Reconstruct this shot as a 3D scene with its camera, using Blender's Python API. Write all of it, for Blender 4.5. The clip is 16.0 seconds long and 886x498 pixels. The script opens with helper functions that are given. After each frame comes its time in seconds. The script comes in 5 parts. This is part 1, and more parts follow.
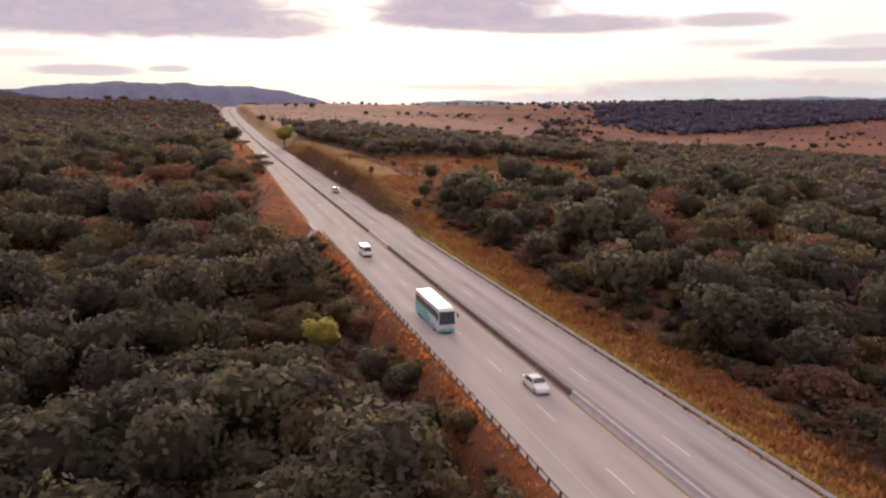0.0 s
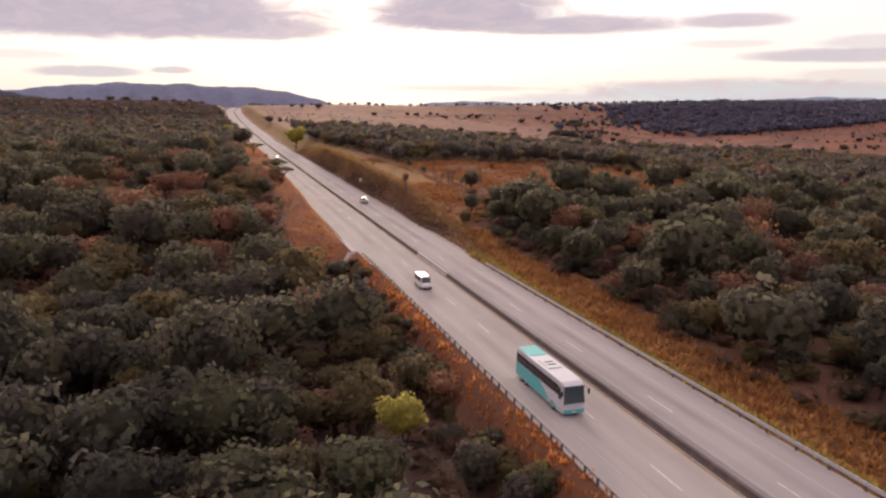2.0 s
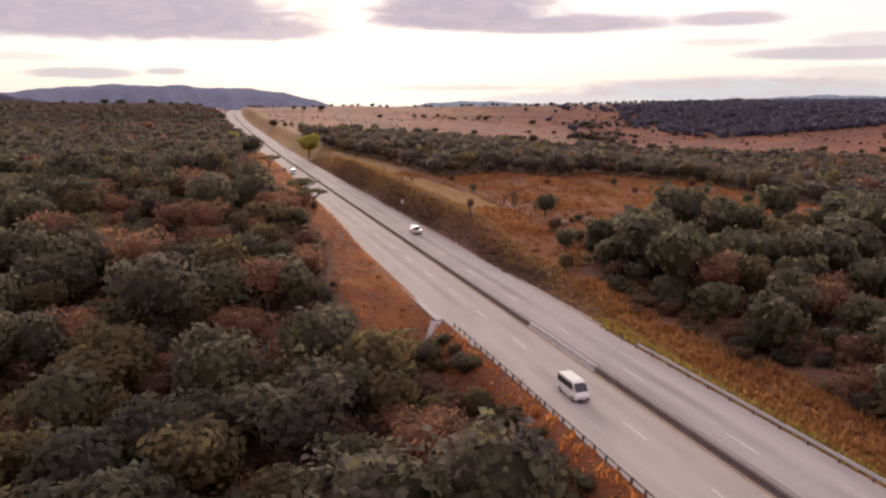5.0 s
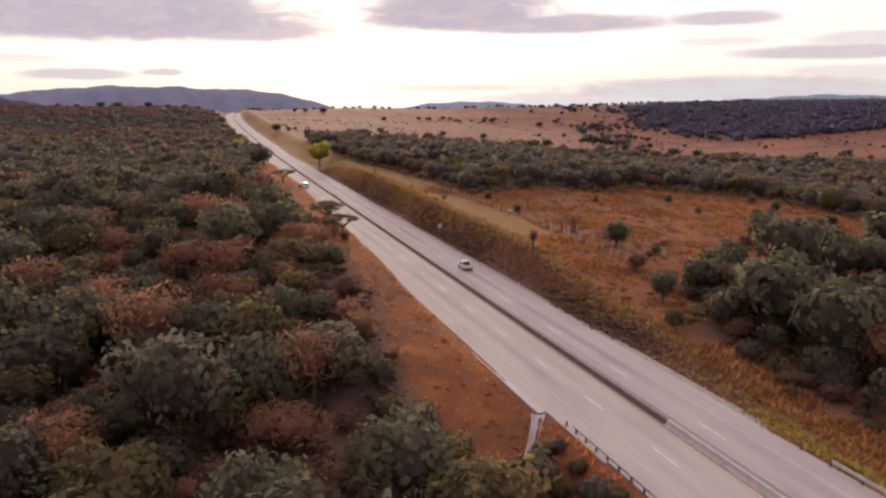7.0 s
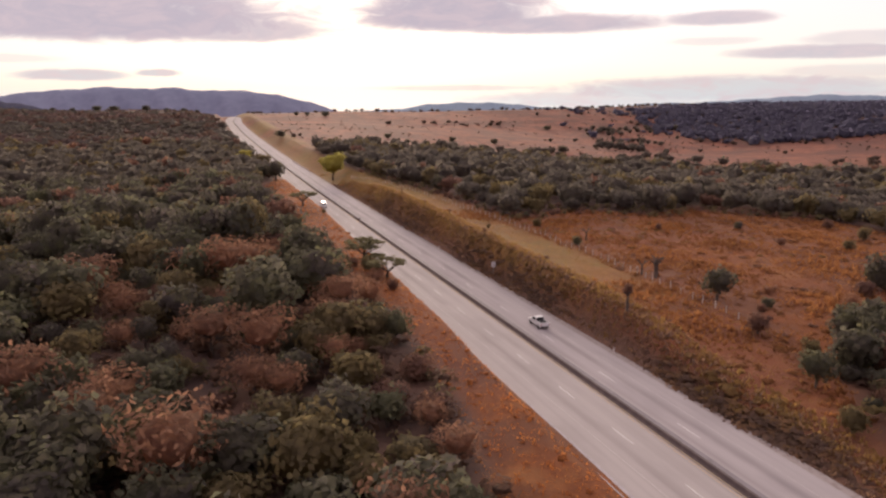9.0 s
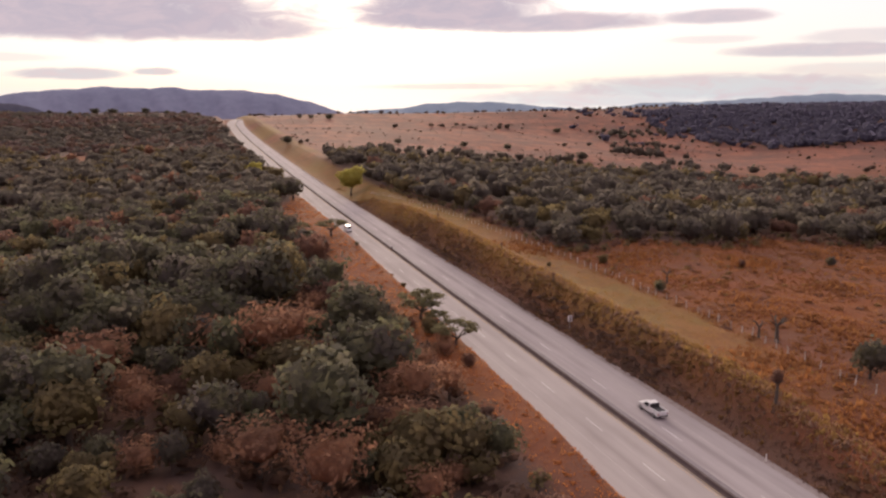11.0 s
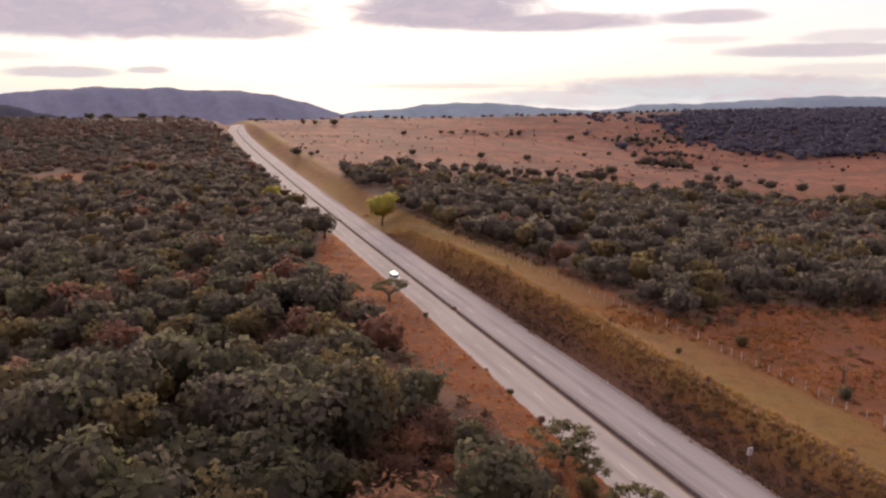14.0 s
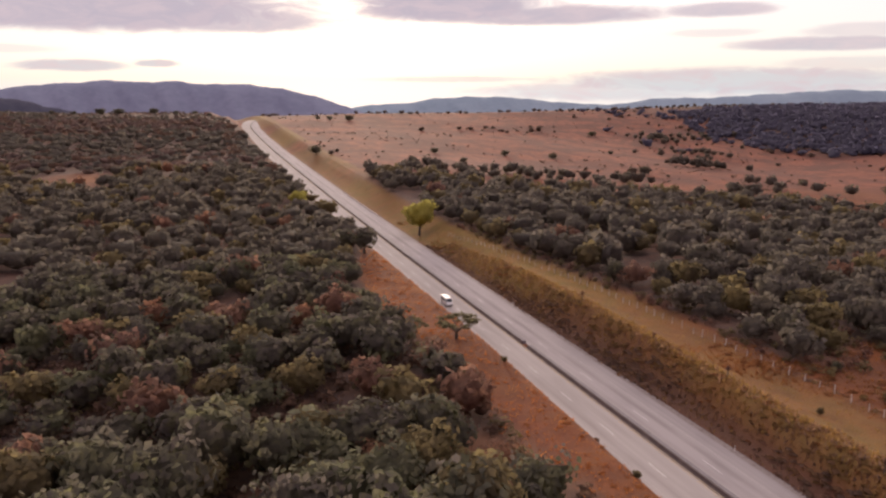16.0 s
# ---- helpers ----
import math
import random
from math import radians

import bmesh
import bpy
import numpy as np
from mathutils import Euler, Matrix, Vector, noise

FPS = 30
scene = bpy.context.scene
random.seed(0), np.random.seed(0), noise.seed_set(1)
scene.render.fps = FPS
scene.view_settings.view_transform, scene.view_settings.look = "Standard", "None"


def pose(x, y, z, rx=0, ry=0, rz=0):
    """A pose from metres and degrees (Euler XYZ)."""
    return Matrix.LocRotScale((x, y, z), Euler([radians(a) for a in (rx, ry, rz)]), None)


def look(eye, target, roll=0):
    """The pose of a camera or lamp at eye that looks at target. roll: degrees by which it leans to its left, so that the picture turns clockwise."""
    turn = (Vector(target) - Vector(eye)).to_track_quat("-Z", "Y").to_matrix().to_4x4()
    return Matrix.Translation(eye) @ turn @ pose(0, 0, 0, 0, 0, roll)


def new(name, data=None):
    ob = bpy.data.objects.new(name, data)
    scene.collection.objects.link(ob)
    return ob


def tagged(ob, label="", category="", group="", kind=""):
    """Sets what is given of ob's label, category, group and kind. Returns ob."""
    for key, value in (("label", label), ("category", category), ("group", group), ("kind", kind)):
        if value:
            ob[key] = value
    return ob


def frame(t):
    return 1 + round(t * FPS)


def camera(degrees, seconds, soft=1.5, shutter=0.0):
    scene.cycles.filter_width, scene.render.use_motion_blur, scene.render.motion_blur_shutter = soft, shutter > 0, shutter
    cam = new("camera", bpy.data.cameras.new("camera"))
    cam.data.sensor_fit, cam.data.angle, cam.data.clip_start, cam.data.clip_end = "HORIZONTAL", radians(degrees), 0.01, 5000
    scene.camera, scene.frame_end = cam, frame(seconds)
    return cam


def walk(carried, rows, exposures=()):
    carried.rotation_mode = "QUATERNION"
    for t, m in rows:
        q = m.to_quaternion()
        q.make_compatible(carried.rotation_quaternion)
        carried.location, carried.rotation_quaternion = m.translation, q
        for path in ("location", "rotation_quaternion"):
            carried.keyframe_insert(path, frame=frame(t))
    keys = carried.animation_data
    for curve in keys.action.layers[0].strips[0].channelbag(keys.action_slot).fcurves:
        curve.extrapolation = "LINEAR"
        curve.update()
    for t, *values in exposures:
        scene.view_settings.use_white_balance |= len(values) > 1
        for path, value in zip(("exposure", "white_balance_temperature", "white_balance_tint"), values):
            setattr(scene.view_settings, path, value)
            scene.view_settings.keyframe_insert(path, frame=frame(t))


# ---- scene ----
EXPO, SKY, SUN = 0.0, 1.30, 3.1
FOV = 62.0
cam = camera(FOV, 16.0, soft=2.4)
# seconds, x, y, z in metres, then pitch, roll and yaw in degrees
ROWS = [
    (0.0, -36.85, 11.83, 31.95, -11.396, 0.401, -17.800),
    (0.5, -37.60, 19.53, 31.68, -11.382, 0.420, -17.768),
    (1.0, -38.37, 27.23, 31.45, -11.366, 0.426, -17.729),
    (1.5, -39.17, 34.95, 31.29, -11.347, 0.407, -17.689),
    (2.0, -40.03, 42.68, 31.22, -11.322, 0.364, -17.654),
    (2.5, -40.90, 50.42, 31.24, -11.310, 0.303, -17.658),
    (3.0, -41.75, 58.15, 31.37, -11.308, 0.244, -17.685),
    (3.5, -42.55, 65.87, 31.66, -11.315, 0.191, -17.731),
    (4.0, -43.33, 73.58, 32.10, -11.329, 0.137, -17.812),
    (6.5, -47.23, 112.11, 35.23, -11.338, -0.100, -18.108),
    (7.0, -48.04, 119.79, 36.02, -11.336, -0.134, -18.190),
    (7.5, -48.92, 127.45, 36.96, -11.322, -0.170, -18.274),
    (8.0, -49.86, 135.10, 38.00, -11.303, -0.204, -18.333),
    (8.5, -50.83, 142.72, 39.14, -11.302, -0.231, -18.395),
    (9.0, -51.84, 150.34, 40.36, -11.322, -0.247, -18.444),
    (11.5, -57.11, 188.46, 46.88, -11.453, -0.301, -18.673),
    (12.0, -58.20, 196.04, 48.28, -11.465, -0.302, -18.741),
    (12.5, -59.30, 203.57, 49.72, -11.462, -0.290, -18.828),
    (13.0, -60.41, 211.03, 51.14, -11.471, -0.259, -18.918),
    (13.5, -61.51, 218.38, 52.47, -11.468, -0.204, -19.012),
    (14.0, -62.62, 225.61, 53.62, -11.477, -0.136, -19.086),
    (14.5, -63.78, 232.67, 54.52, -11.553, -0.083, -19.113),
    (15.0, -65.01, 239.61, 55.16, -11.683, -0.062, -19.010),
    (15.5, -66.31, 246.47, 55.63, -11.826, -0.072, -18.785),
    (16.0, -67.63, 253.30, 56.04, -11.962, -0.103, -18.516),
]

walk(cam, [(t, pose(x, y, z, 90 + pitch, 0, yaw) @ pose(0, 0, 0, 0, 0, roll)) for t, x, y, z, pitch, roll, yaw in ROWS],
     exposures=[(0.0, EXPO), (16.0, EXPO)])

# ---- world and sun ----
SUN_AZ, SUN_EL = 11.3, 10.0   # degrees clockwise from +y, above the horizon


def wire(tree, out, into):
    tree.links.new(out, into)


class Nodes:
    """Small helper to chain nodes of one tree."""

    def __init__(self, tree):
        self.tree = tree
        tree.nodes.clear()

    def add(self, kind, **values):
        n = self.tree.nodes.new(kind)
        for k, v in values.items():
            setattr(n, k, v)
        return n

    def put(self, socket, value):
        if hasattr(value, "is_output"):
            self.tree.links.new(value, socket)
        elif value is not None:
            socket.default_value = value

    def math(self, op, a, b=None, c=None, clamp=False):
        n = self.add("ShaderNodeMath", operation=op, use_clamp=clamp)
        for s, v in zip(n.inputs, (a, b, c)):
            self.put(s, v)
        return n.outputs[0]

    def mix(self, f, a, b, blend="MIX"):
        n = self.add("ShaderNodeMix", data_type="RGBA", blend_type=blend)
        self.put(n.inputs[0], f)
        self.put(n.inputs[6], a)
        self.put(n.inputs[7], b)
        return n.outputs[2]

    def noise(self, scale, vector=None, detail=3.0, rough=0.55, distort=0.0):
        n = self.add("ShaderNodeTexNoise")
        self.put(n.inputs["Vector"], vector)
        n.inputs["Scale"].default_value = scale
        n.inputs["Detail"].default_value = detail
        n.inputs["Roughness"].default_value = rough
        n.inputs["Distortion"].default_value = distort
        return n.outputs["Fac"]

    def step(self, v, lo, hi):
        n = self.add("ShaderNodeMapRange", interpolation_type="SMOOTHSTEP")
        self.put(n.inputs["Value"], v)
        n.inputs["From Min"].default_value, n.inputs["From Max"].default_value = lo, hi
        return n.outputs["Result"]

    def scaled(self, vector, s):
        n = self.add("ShaderNodeMapping")
        self.put(n.inputs["Vector"], vector)
        n.inputs["Scale"].default_value = s
        return n.outputs["Vector"]


def make_world():
    world = bpy.data.worlds.new("evening_sky")
    scene.world = world
    world.use_nodes = True
    g = Nodes(world.node_tree)
    ray = g.add("ShaderNodeTexCoord").outputs["Generated"]
    sep = g.add("ShaderNodeSeparateXYZ")
    g.put(sep.inputs[0], ray)
    az = g.math("MULTIPLY", g.math("ARCTAN2", sep.outputs[0], sep.outputs[1]), 57.2958)
    el = g.math("MULTIPLY", g.math("ARCSINE", sep.outputs[2]), 57.2958)
    sky = g.add("ShaderNodeTexSky", sky_type="NISHITA", sun_disc=False)
    sky.sun_elevation, sky.sun_rotation = radians(SUN_EL), radians(SUN_AZ)
    sky.air_density, sky.dust_density = 1.2, 3.0
    blue = g.mix(1.0, sky.outputs[0], (0.10, 0.10, 0.10, 1), "MULTIPLY")
    # thin bright veil of cloud, cream low down and paler above, pinkish overhead
    ramp = g.add("ShaderNodeValToRGB")
    g.put(ramp.inputs[0], g.math("DIVIDE", el, 90.0, clamp=True))
    stops = [(0.0, (0.70, 0.66, 0.66, 1)), (0.012, (0.79, 0.70, 0.62, 1)), (0.03, (0.84, 0.78, 0.72, 1)), (0.07, (0.84, 0.76, 0.77, 1)),
             (0.2, (1.10, 0.99, 0.97, 1)), (0.5, (1.40, 1.25, 1.17, 1)), (1.0, (1.55, 1.38, 1.28, 1))]
    ramp.color_ramp.elements[0].position, ramp.color_ramp.elements[0].color = stops[0]
    ramp.color_ramp.elements[1].position, ramp.color_ramp.elements[1].color = stops[-1]
    for p, c in stops[1:-1]:
        ramp.color_ramp.elements.new(p).color = c
    base = g.mix(0.94, blue, ramp.outputs[0])
    # glow round the hidden sun
    da, de = g.math("SUBTRACT", az, SUN_AZ), g.math("SUBTRACT", el, 8.0)
    away = g.math("SQRT", g.math("ADD", g.math("POWER", g.math("DIVIDE", da, 1.4), 2.0), g.math("POWER", de, 2.0)))
    glow = g.math("POWER", g.math("SUBTRACT", 1.0, g.math("DIVIDE", away, 34.0), clamp=True), 3.0)
    base = g.mix(g.math("MULTIPLY", glow, 0.7), base, (0.55, 0.47, 0.38, 1), "ADD")
    # cloud banks: azimuth, elevation, half width, half height, strength
    ca = g.add("ShaderNodeCombineXYZ")
    g.put(ca.inputs[0], g.math("MULTIPLY", az, 0.28))
    g.put(ca.inputs[1], g.math("MULTIPLY", el, 0.9))
    fine = g.noise(1.0, ca.outputs[0], 7.0, 0.66, 0.9)
    wob = g.math("MULTIPLY", g.math("SUBTRACT", fine, 0.5), 1.5)
    cover = None
    # the last number: how much flatter the underside is
    banks = [(-9.0, 5.35, 19.6, 4.2, 1.0, 3.3), (3.0, 5.0, 7.6, 1.3, 0.9, 1.6), (19.2, 6.1, 7.8, 2.6, 1.0, 2.3), (26.0, 5.45, 8.6, 0.85, 0.95, 1.4), (38.2, 5.6, 3.8, 0.55, 0.8, 1.2),
             (45.5, 3.1, 6.6, 0.6, 0.8, 1.5), (47.5, 4.0, 4.0, 0.5, 0.45, 1.0), (-7.4, 1.85, 3.8, 0.45, 0.8, 1.2), (-2.2, 2.05, 1.6, 0.3, 0.8, 1.2), (39.5, 0.75, 13.0, 0.95, 0.8, 1.0),
             (19.5, 1.0, 6.5, 0.22, 0.55, 1.0), (30.0, 0.1, 9.0, 0.7, 0.6, 1.0), (38.0, 4.1, 3.0, 0.3, 0.35, 1.0), (-12.0, 2.9, 4.0, 0.3, 0.35, 1.0), (47.0, 1.9, 4.5, 0.45, 0.4, 1.0)]
    for a, e, w, h, k, low in banks:
        up = g.math("DIVIDE", g.math("SUBTRACT", el, e), h)
        up = g.math("MAXIMUM", up, g.math("MULTIPLY", up, -low))
        q = g.math("ADD", g.math("POWER", g.math("DIVIDE", g.math("SUBTRACT", az, a), w), 2.0), g.math("POWER", up, 2.0))
        one = g.math("MULTIPLY", g.step(g.math("ADD", g.math("SUBTRACT", 1.0, q), wob), -0.45, 0.65), k)
        cover = one if cover is None else g.math("MAXIMUM", cover, one)
    # broken cloud deck over the rest of the sky, above the view
    deck = g.math("MULTIPLY", g.step(g.noise(2.2, g.scaled(ray, (1, 1, 2.5)), 6.0, 0.6, 0.4), 0.42, 0.62), g.step(el, 7.5, 13.0))
    cover = g.math("MAXIMUM", cover, g.math("MULTIPLY", deck, 0.4))
    grey = g.mix(g.step(el, 0.0, 4.0), (0.50, 0.525, 0.555, 1), (0.43, 0.375, 0.435, 1))
    lit = g.mix(g.step(fine, 0.35, 0.7), grey, (0.52, 0.425, 0.465, 1))
    full = g.mix(cover, base, lit)
    # the sky is dimmer away from the sunset
    toward = g.add("ShaderNodeVectorMath", operation="DOT_PRODUCT")
    g.put(toward.inputs[0], ray)
    toward.inputs[1].default_value = (math.sin(radians(SUN_AZ)), math.cos(radians(SUN_AZ)), 0.0)
    full = g.mix(1.0, full, g.mix(g.step(toward.outputs["Value"], -0.75, 0.6), (0.62, 0.545, 0.66, 1), (1, 1, 1, 1)), "MULTIPLY")
    # the land below the horizon
    full = g.mix(g.step(el, -4.0, -2.5), (0.10, 0.07, 0.06, 1), full)
    bg = g.add("ShaderNodeBackground")
    g.put(bg.inputs[0], full)
    bg.inputs[1].default_value = SKY
    out = g.add("ShaderNodeOutputWorld")
    g.put(out.inputs[0], bg.outputs[0])


make_world()
sun = new("sun", bpy.data.lights.new("sun", "SUN"))
sun.data.energy, sun.data.angle, sun.data.color = SUN, radians(14), (1.0, 0.80, 0.62)
sun.matrix_world = look((0, 0, 0), (-math.sin(radians(SUN_AZ)) * math.cos(radians(SUN_EL)), -math.cos(radians(SUN_AZ)) * math.cos(radians(SUN_EL)), -math.sin(radians(SUN_EL))))


# ---- materials ----
def material(name, rough=0.85, metal=0.0, spec=0.25):
    m = bpy.data.materials.new(name)
    m.use_nodes = True
    g = Nodes(m.node_tree)
    bsdf = g.add("ShaderNodeBsdfPrincipled")
    bsdf.inputs["Roughness"].default_value = rough
    bsdf.inputs["Metallic"].default_value = metal
    bsdf.inputs["Specular IOR Level"].default_value = spec
    out = g.add("ShaderNodeOutputMaterial")
    g.put(out.inputs[0], bsdf.outputs[0])
    return m, g, bsdf


def bump(g, bsdf, height, strength, distance):
    n = g.add("ShaderNodeBump")
    n.inputs["Strength"].default_value, n.inputs["Distance"].default_value = strength, distance
    g.put(n.inputs["Height"], height)
    g.put(bsdf.inputs["Normal"], n.outputs[0])


def place(g):
    return g.add("ShaderNodeNewGeometry").outputs["Position"]


def coat(name, colour, other=None, rough=0.5, metal=0.0, spec=0.4, scale=3.0, vary=0.2):
    """A plain finish with two scales of wear."""
    m, g, b = material(name, rough, metal, spec)
    at = g.add("ShaderNodeTexCoord").outputs["Object"]
    other = other or tuple(c * 0.6 for c in colour)
    f = g.math("ADD", g.math("MULTIPLY", g.step(g.noise(scale, at), 0.4, 0.75), vary), g.math("MULTIPLY", g.noise(scale * 9, at, 2), vary * 0.5))
    g.put(b.inputs["Base Color"], g.mix(f, (*colour, 1), (*other, 1)))
    return m


def leafage(name, low, high, tip, rough=0.8, cell=0.17):
    """Foliage: hue by plant, by clump and by leaf."""
    m, g, b = material(name, rough, 0.0, 0.15)
    at = place(g)
    rnd = g.add("ShaderNodeObjectInfo").outputs["Random"]
    isl = g.add("ShaderNodeNewGeometry").outputs["Random Per Island"]
    vor = g.add("ShaderNodeTexVoronoi")
    g.put(vor.inputs["Vector"], at)
    vor.inputs["Scale"].default_value = cell
    cellv = g.add("ShaderNodeSeparateColor")
    g.put(cellv.inputs[0], vor.outputs["Color"])
    f = g.math("ADD", g.math("MULTIPLY", g.math("FRACT", g.math("ADD", rnd, g.math("MULTIPLY", cellv.outputs[0], 0.6))), 0.9), g.math("MULTIPLY", isl, 0.1))
    c = g.mix(f, (*low, 1), (*high, 1))
    patch = g.step(g.noise(0.38, at, 4.0), 0.46, 0.72)
    c = g.mix(g.math("MULTIPLY", patch, 0.55), c, (*tip, 1))
    c = g.mix(g.math("MULTIPLY", isl, 0.10), c, (*tip, 1))
    dapple = g.step(g.noise(1.6, at, 5.0, 0.7), 0.34, 0.66)
    c = g.mix(1.0, c, g.mix(dapple, (0.80, 0.80, 0.83, 1), (1.17, 1.16, 1.08, 1)), "MULTIPLY")
    g.put(b.inputs["Base Color"], c)
    bump(g, b, g.noise(2.2, at, 4.0, 0.65), 0.6, 0.3)
    # thin leaves let part of the light through
    thin = g.add("ShaderNodeBsdfTranslucent")
    g.put(thin.inputs["Color"], c)
    both = g.add("ShaderNodeMixShader")
    both.inputs[0].default_value = 0.66
    g.put(both.inputs[1], b.outputs[0])
    g.put(both.inputs[2], thin.outputs[0])
    end = [n for n in g.tree.nodes if n.bl_idname == "ShaderNodeOutputMaterial"][0]
    g.put(end.inputs[0], both.outputs[0])
    return m


def concrete_road(name, light, dark, streak_at):
    """Worn concrete: wheel-polished bands along the road, patches, fine grain, faint slab joints."""
    m, g, b = material(name, 0.95, 0.0, 0.08)
    at = place(g)
    sep = g.add("ShaderNodeSeparateXYZ")
    g.put(sep.inputs[0], at)
    grain = g.noise(5.0, at, 5.0, 0.7)
    patch = g.noise(0.10, g.scaled(at, (2.2, 0.5, 1)), 4.0, 0.6)
    long = g.noise(0.9, g.scaled(at, (1.5, 0.02, 1)), 3.0)
    c = g.mix(g.math("MULTIPLY", g.step(patch, 0.42, 0.66), 0.5), (*light, 1), (*dark, 1))
    c = g.mix(g.math("MULTIPLY", g.step(long, 0.45, 0.7), 0.35), c, (*dark, 1))
    for x, w, k in streak_at:
        d = g.math("ABSOLUTE", g.math("SUBTRACT", g.math("ADD", sep.outputs[0], g.math("MULTIPLY", g.math("SUBTRACT", patch, 0.5), 0.8)), x))
        s = g.math("MULTIPLY", g.math("SUBTRACT", 1.0, g.step(d, 0.0, w)), g.math("MULTIPLY", g.step(g.noise(0.03, g.scaled(at, (0.1, 1, 1)), 3.0), 0.3, 0.65), k))
        c = g.mix(s, c, (dark[0] * 0.55, dark[1] * 0.52, dark[2] * 0.55, 1))
    c = g.mix(g.math("MULTIPLY", grain, 0.22), c, (dark[0] * 0.9, dark[1] * 0.88, dark[2] * 0.88, 1))
    g.put(b.inputs["Base Color"], c)
    bump(g, b, grain, 0.15, 0.01)
    return m


M_LEFT = concrete_road("concrete_pavement", (0.345, 0.305, 0.295), (0.26, 0.228, 0.222), [(-6.1, 1.3, 0.35), (-2.6, 1.3, 0.25)])
M_RIGHT = concrete_road("grey_pavement", (0.330, 0.291, 0.293), (0.238, 0.208, 0.214), [(2.6, 1.1, 0.3), (5.6, 1.1, 0.55)])
M_WHITE = coat("white_road_paint", (0.60, 0.56, 0.55), (0.34, 0.31, 0.30), 0.7, vary=0.8)
M_FADED = coat("worn_road_paint", (0.40, 0.36, 0.35), (0.31, 0.275, 0.265), 0.7, vary=0.9)
M_YELLOW = coat("yellow_road_paint", (0.50, 0.34, 0.16), (0.33, 0.25, 0.18), 0.7, vary=0.9)
M_KERB = coat("weathered_concrete", (0.36, 0.325, 0.335), (0.2, 0.17, 0.17), 0.85, vary=0.5, scale=0.8)
M_SOILED = coat("earth_stained_concrete", (0.070, 0.049, 0.050), (0.13, 0.095, 0.088), 0.9, vary=0.6, scale=0.9)
M_STEEL = coat("galvanised_steel", (0.42, 0.40, 0.41), (0.26, 0.24, 0.24), 0.55, 0.4, vary=0.5)
M_RUSTY = coat("dull_dark_steel", (0.10, 0.085, 0.085), (0.2, 0.15, 0.13), 0.7, 0.3, vary=0.5)
M_DULL = coat("weathered_steel", (0.36, 0.325, 0.32), (0.18, 0.145, 0.135), 0.7, 0.2, vary=0.7)
M_POST = coat("whitewashed_wood", (0.52, 0.45, 0.40), (0.25, 0.19, 0.15), 0.85, vary=0.7)
M_WIRE = coat("fence_wire", (0.15, 0.12, 0.11), None, 0.6, 0.6)
M_BARK = coat("bark", (0.10, 0.075, 0.06), (0.045, 0.035, 0.03), 0.95, vary=0.8, scale=6)
# low tone carries the purple of the shadows, tip the green of lit leaves
M_GREEN = leafage("dark_green_leaves", (0.118, 0.094, 0.094), (0.132, 0.127, 0.084), (0.200, 0.186, 0.086))
M_OLIVE = leafage("olive_leaves", (0.142, 0.114, 0.074), (0.188, 0.146, 0.076), (0.262, 0.192, 0.084))
M_BARE = leafage("bare_twigs", (0.225, 0.124, 0.090), (0.310, 0.164, 0.108), (0.410, 0.212, 0.128))
M_BROWN = leafage("withered_leaves", (0.160, 0.096, 0.084), (0.225, 0.124, 0.094), (0.305, 0.160, 0.104))
# darker copy of the green leaves, with the view's edge dimming in its colour
M_DARK = leafage("darkened_green_leaves", (0.088, 0.076, 0.077), (0.106, 0.100, 0.077), (0.160, 0.148, 0.080))
M_YELLOWLEAF = leafage("yellow_green_leaves", (0.38, 0.33, 0.085), (0.48, 0.42, 0.115), (0.54, 0.48, 0.15))
M_UNDER = leafage("dry_undergrowth", (0.125, 0.082, 0.068), (0.175, 0.106, 0.080), (0.240, 0.138, 0.090))
# slope greens: browner, and paler and greyer with distance haze in the colour
M_SLOPE = leafage("slope_leaves", (0.128, 0.108, 0.102), (0.160, 0.137, 0.112), (0.210, 0.172, 0.124))
# far scarp's leaves: bluish purple haze is put into their colour
M_FOREST = leafage("haze_tinted_woodland", (0.104, 0.096, 0.150), (0.124, 0.112, 0.166), (0.150, 0.132, 0.168), cell=0.05)
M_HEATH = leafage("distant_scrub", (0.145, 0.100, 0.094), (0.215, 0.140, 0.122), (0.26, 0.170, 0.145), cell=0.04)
M_GRASS = leafage("dry_grass", (0.32, 0.108, 0.038), (0.50, 0.185, 0.060), (0.52, 0.25, 0.092), cell=0.25)
M_STRAW = leafage("straw_grass", (0.26, 0.150, 0.058), (0.34, 0.198, 0.074), (0.33, 0.22, 0.078), cell=0.2)


# ---- shape of the land ----
# heights along y at several distances from the road axis
LAND_Y = (0, 100, 180, 215, 260, 380, 500, 650, 850, 1100, 1250, 1400, 1550, 2000, 2600)
LAND_WEST = {
    -900: (-10, -10, -6, -3, 0, 6, 12, 18, 26, 50, 66, 70, 58, 0, -70),
    -160: (-8, -8, -5, -2, 4, 8, 8.5, 9, 12, 25, 28, 28.5, 24, -5, -70),
    -60: (-8, -8, -5, -1, 5, 8.2, 8, 8.5, 11, 22, 27, 28, 22, -5, -70),
    -25: (-6, -6, -4, 1.5, 5.2, 7.8, 7, 7, 9, 17, 21, 22, 18, -5, -70),
}
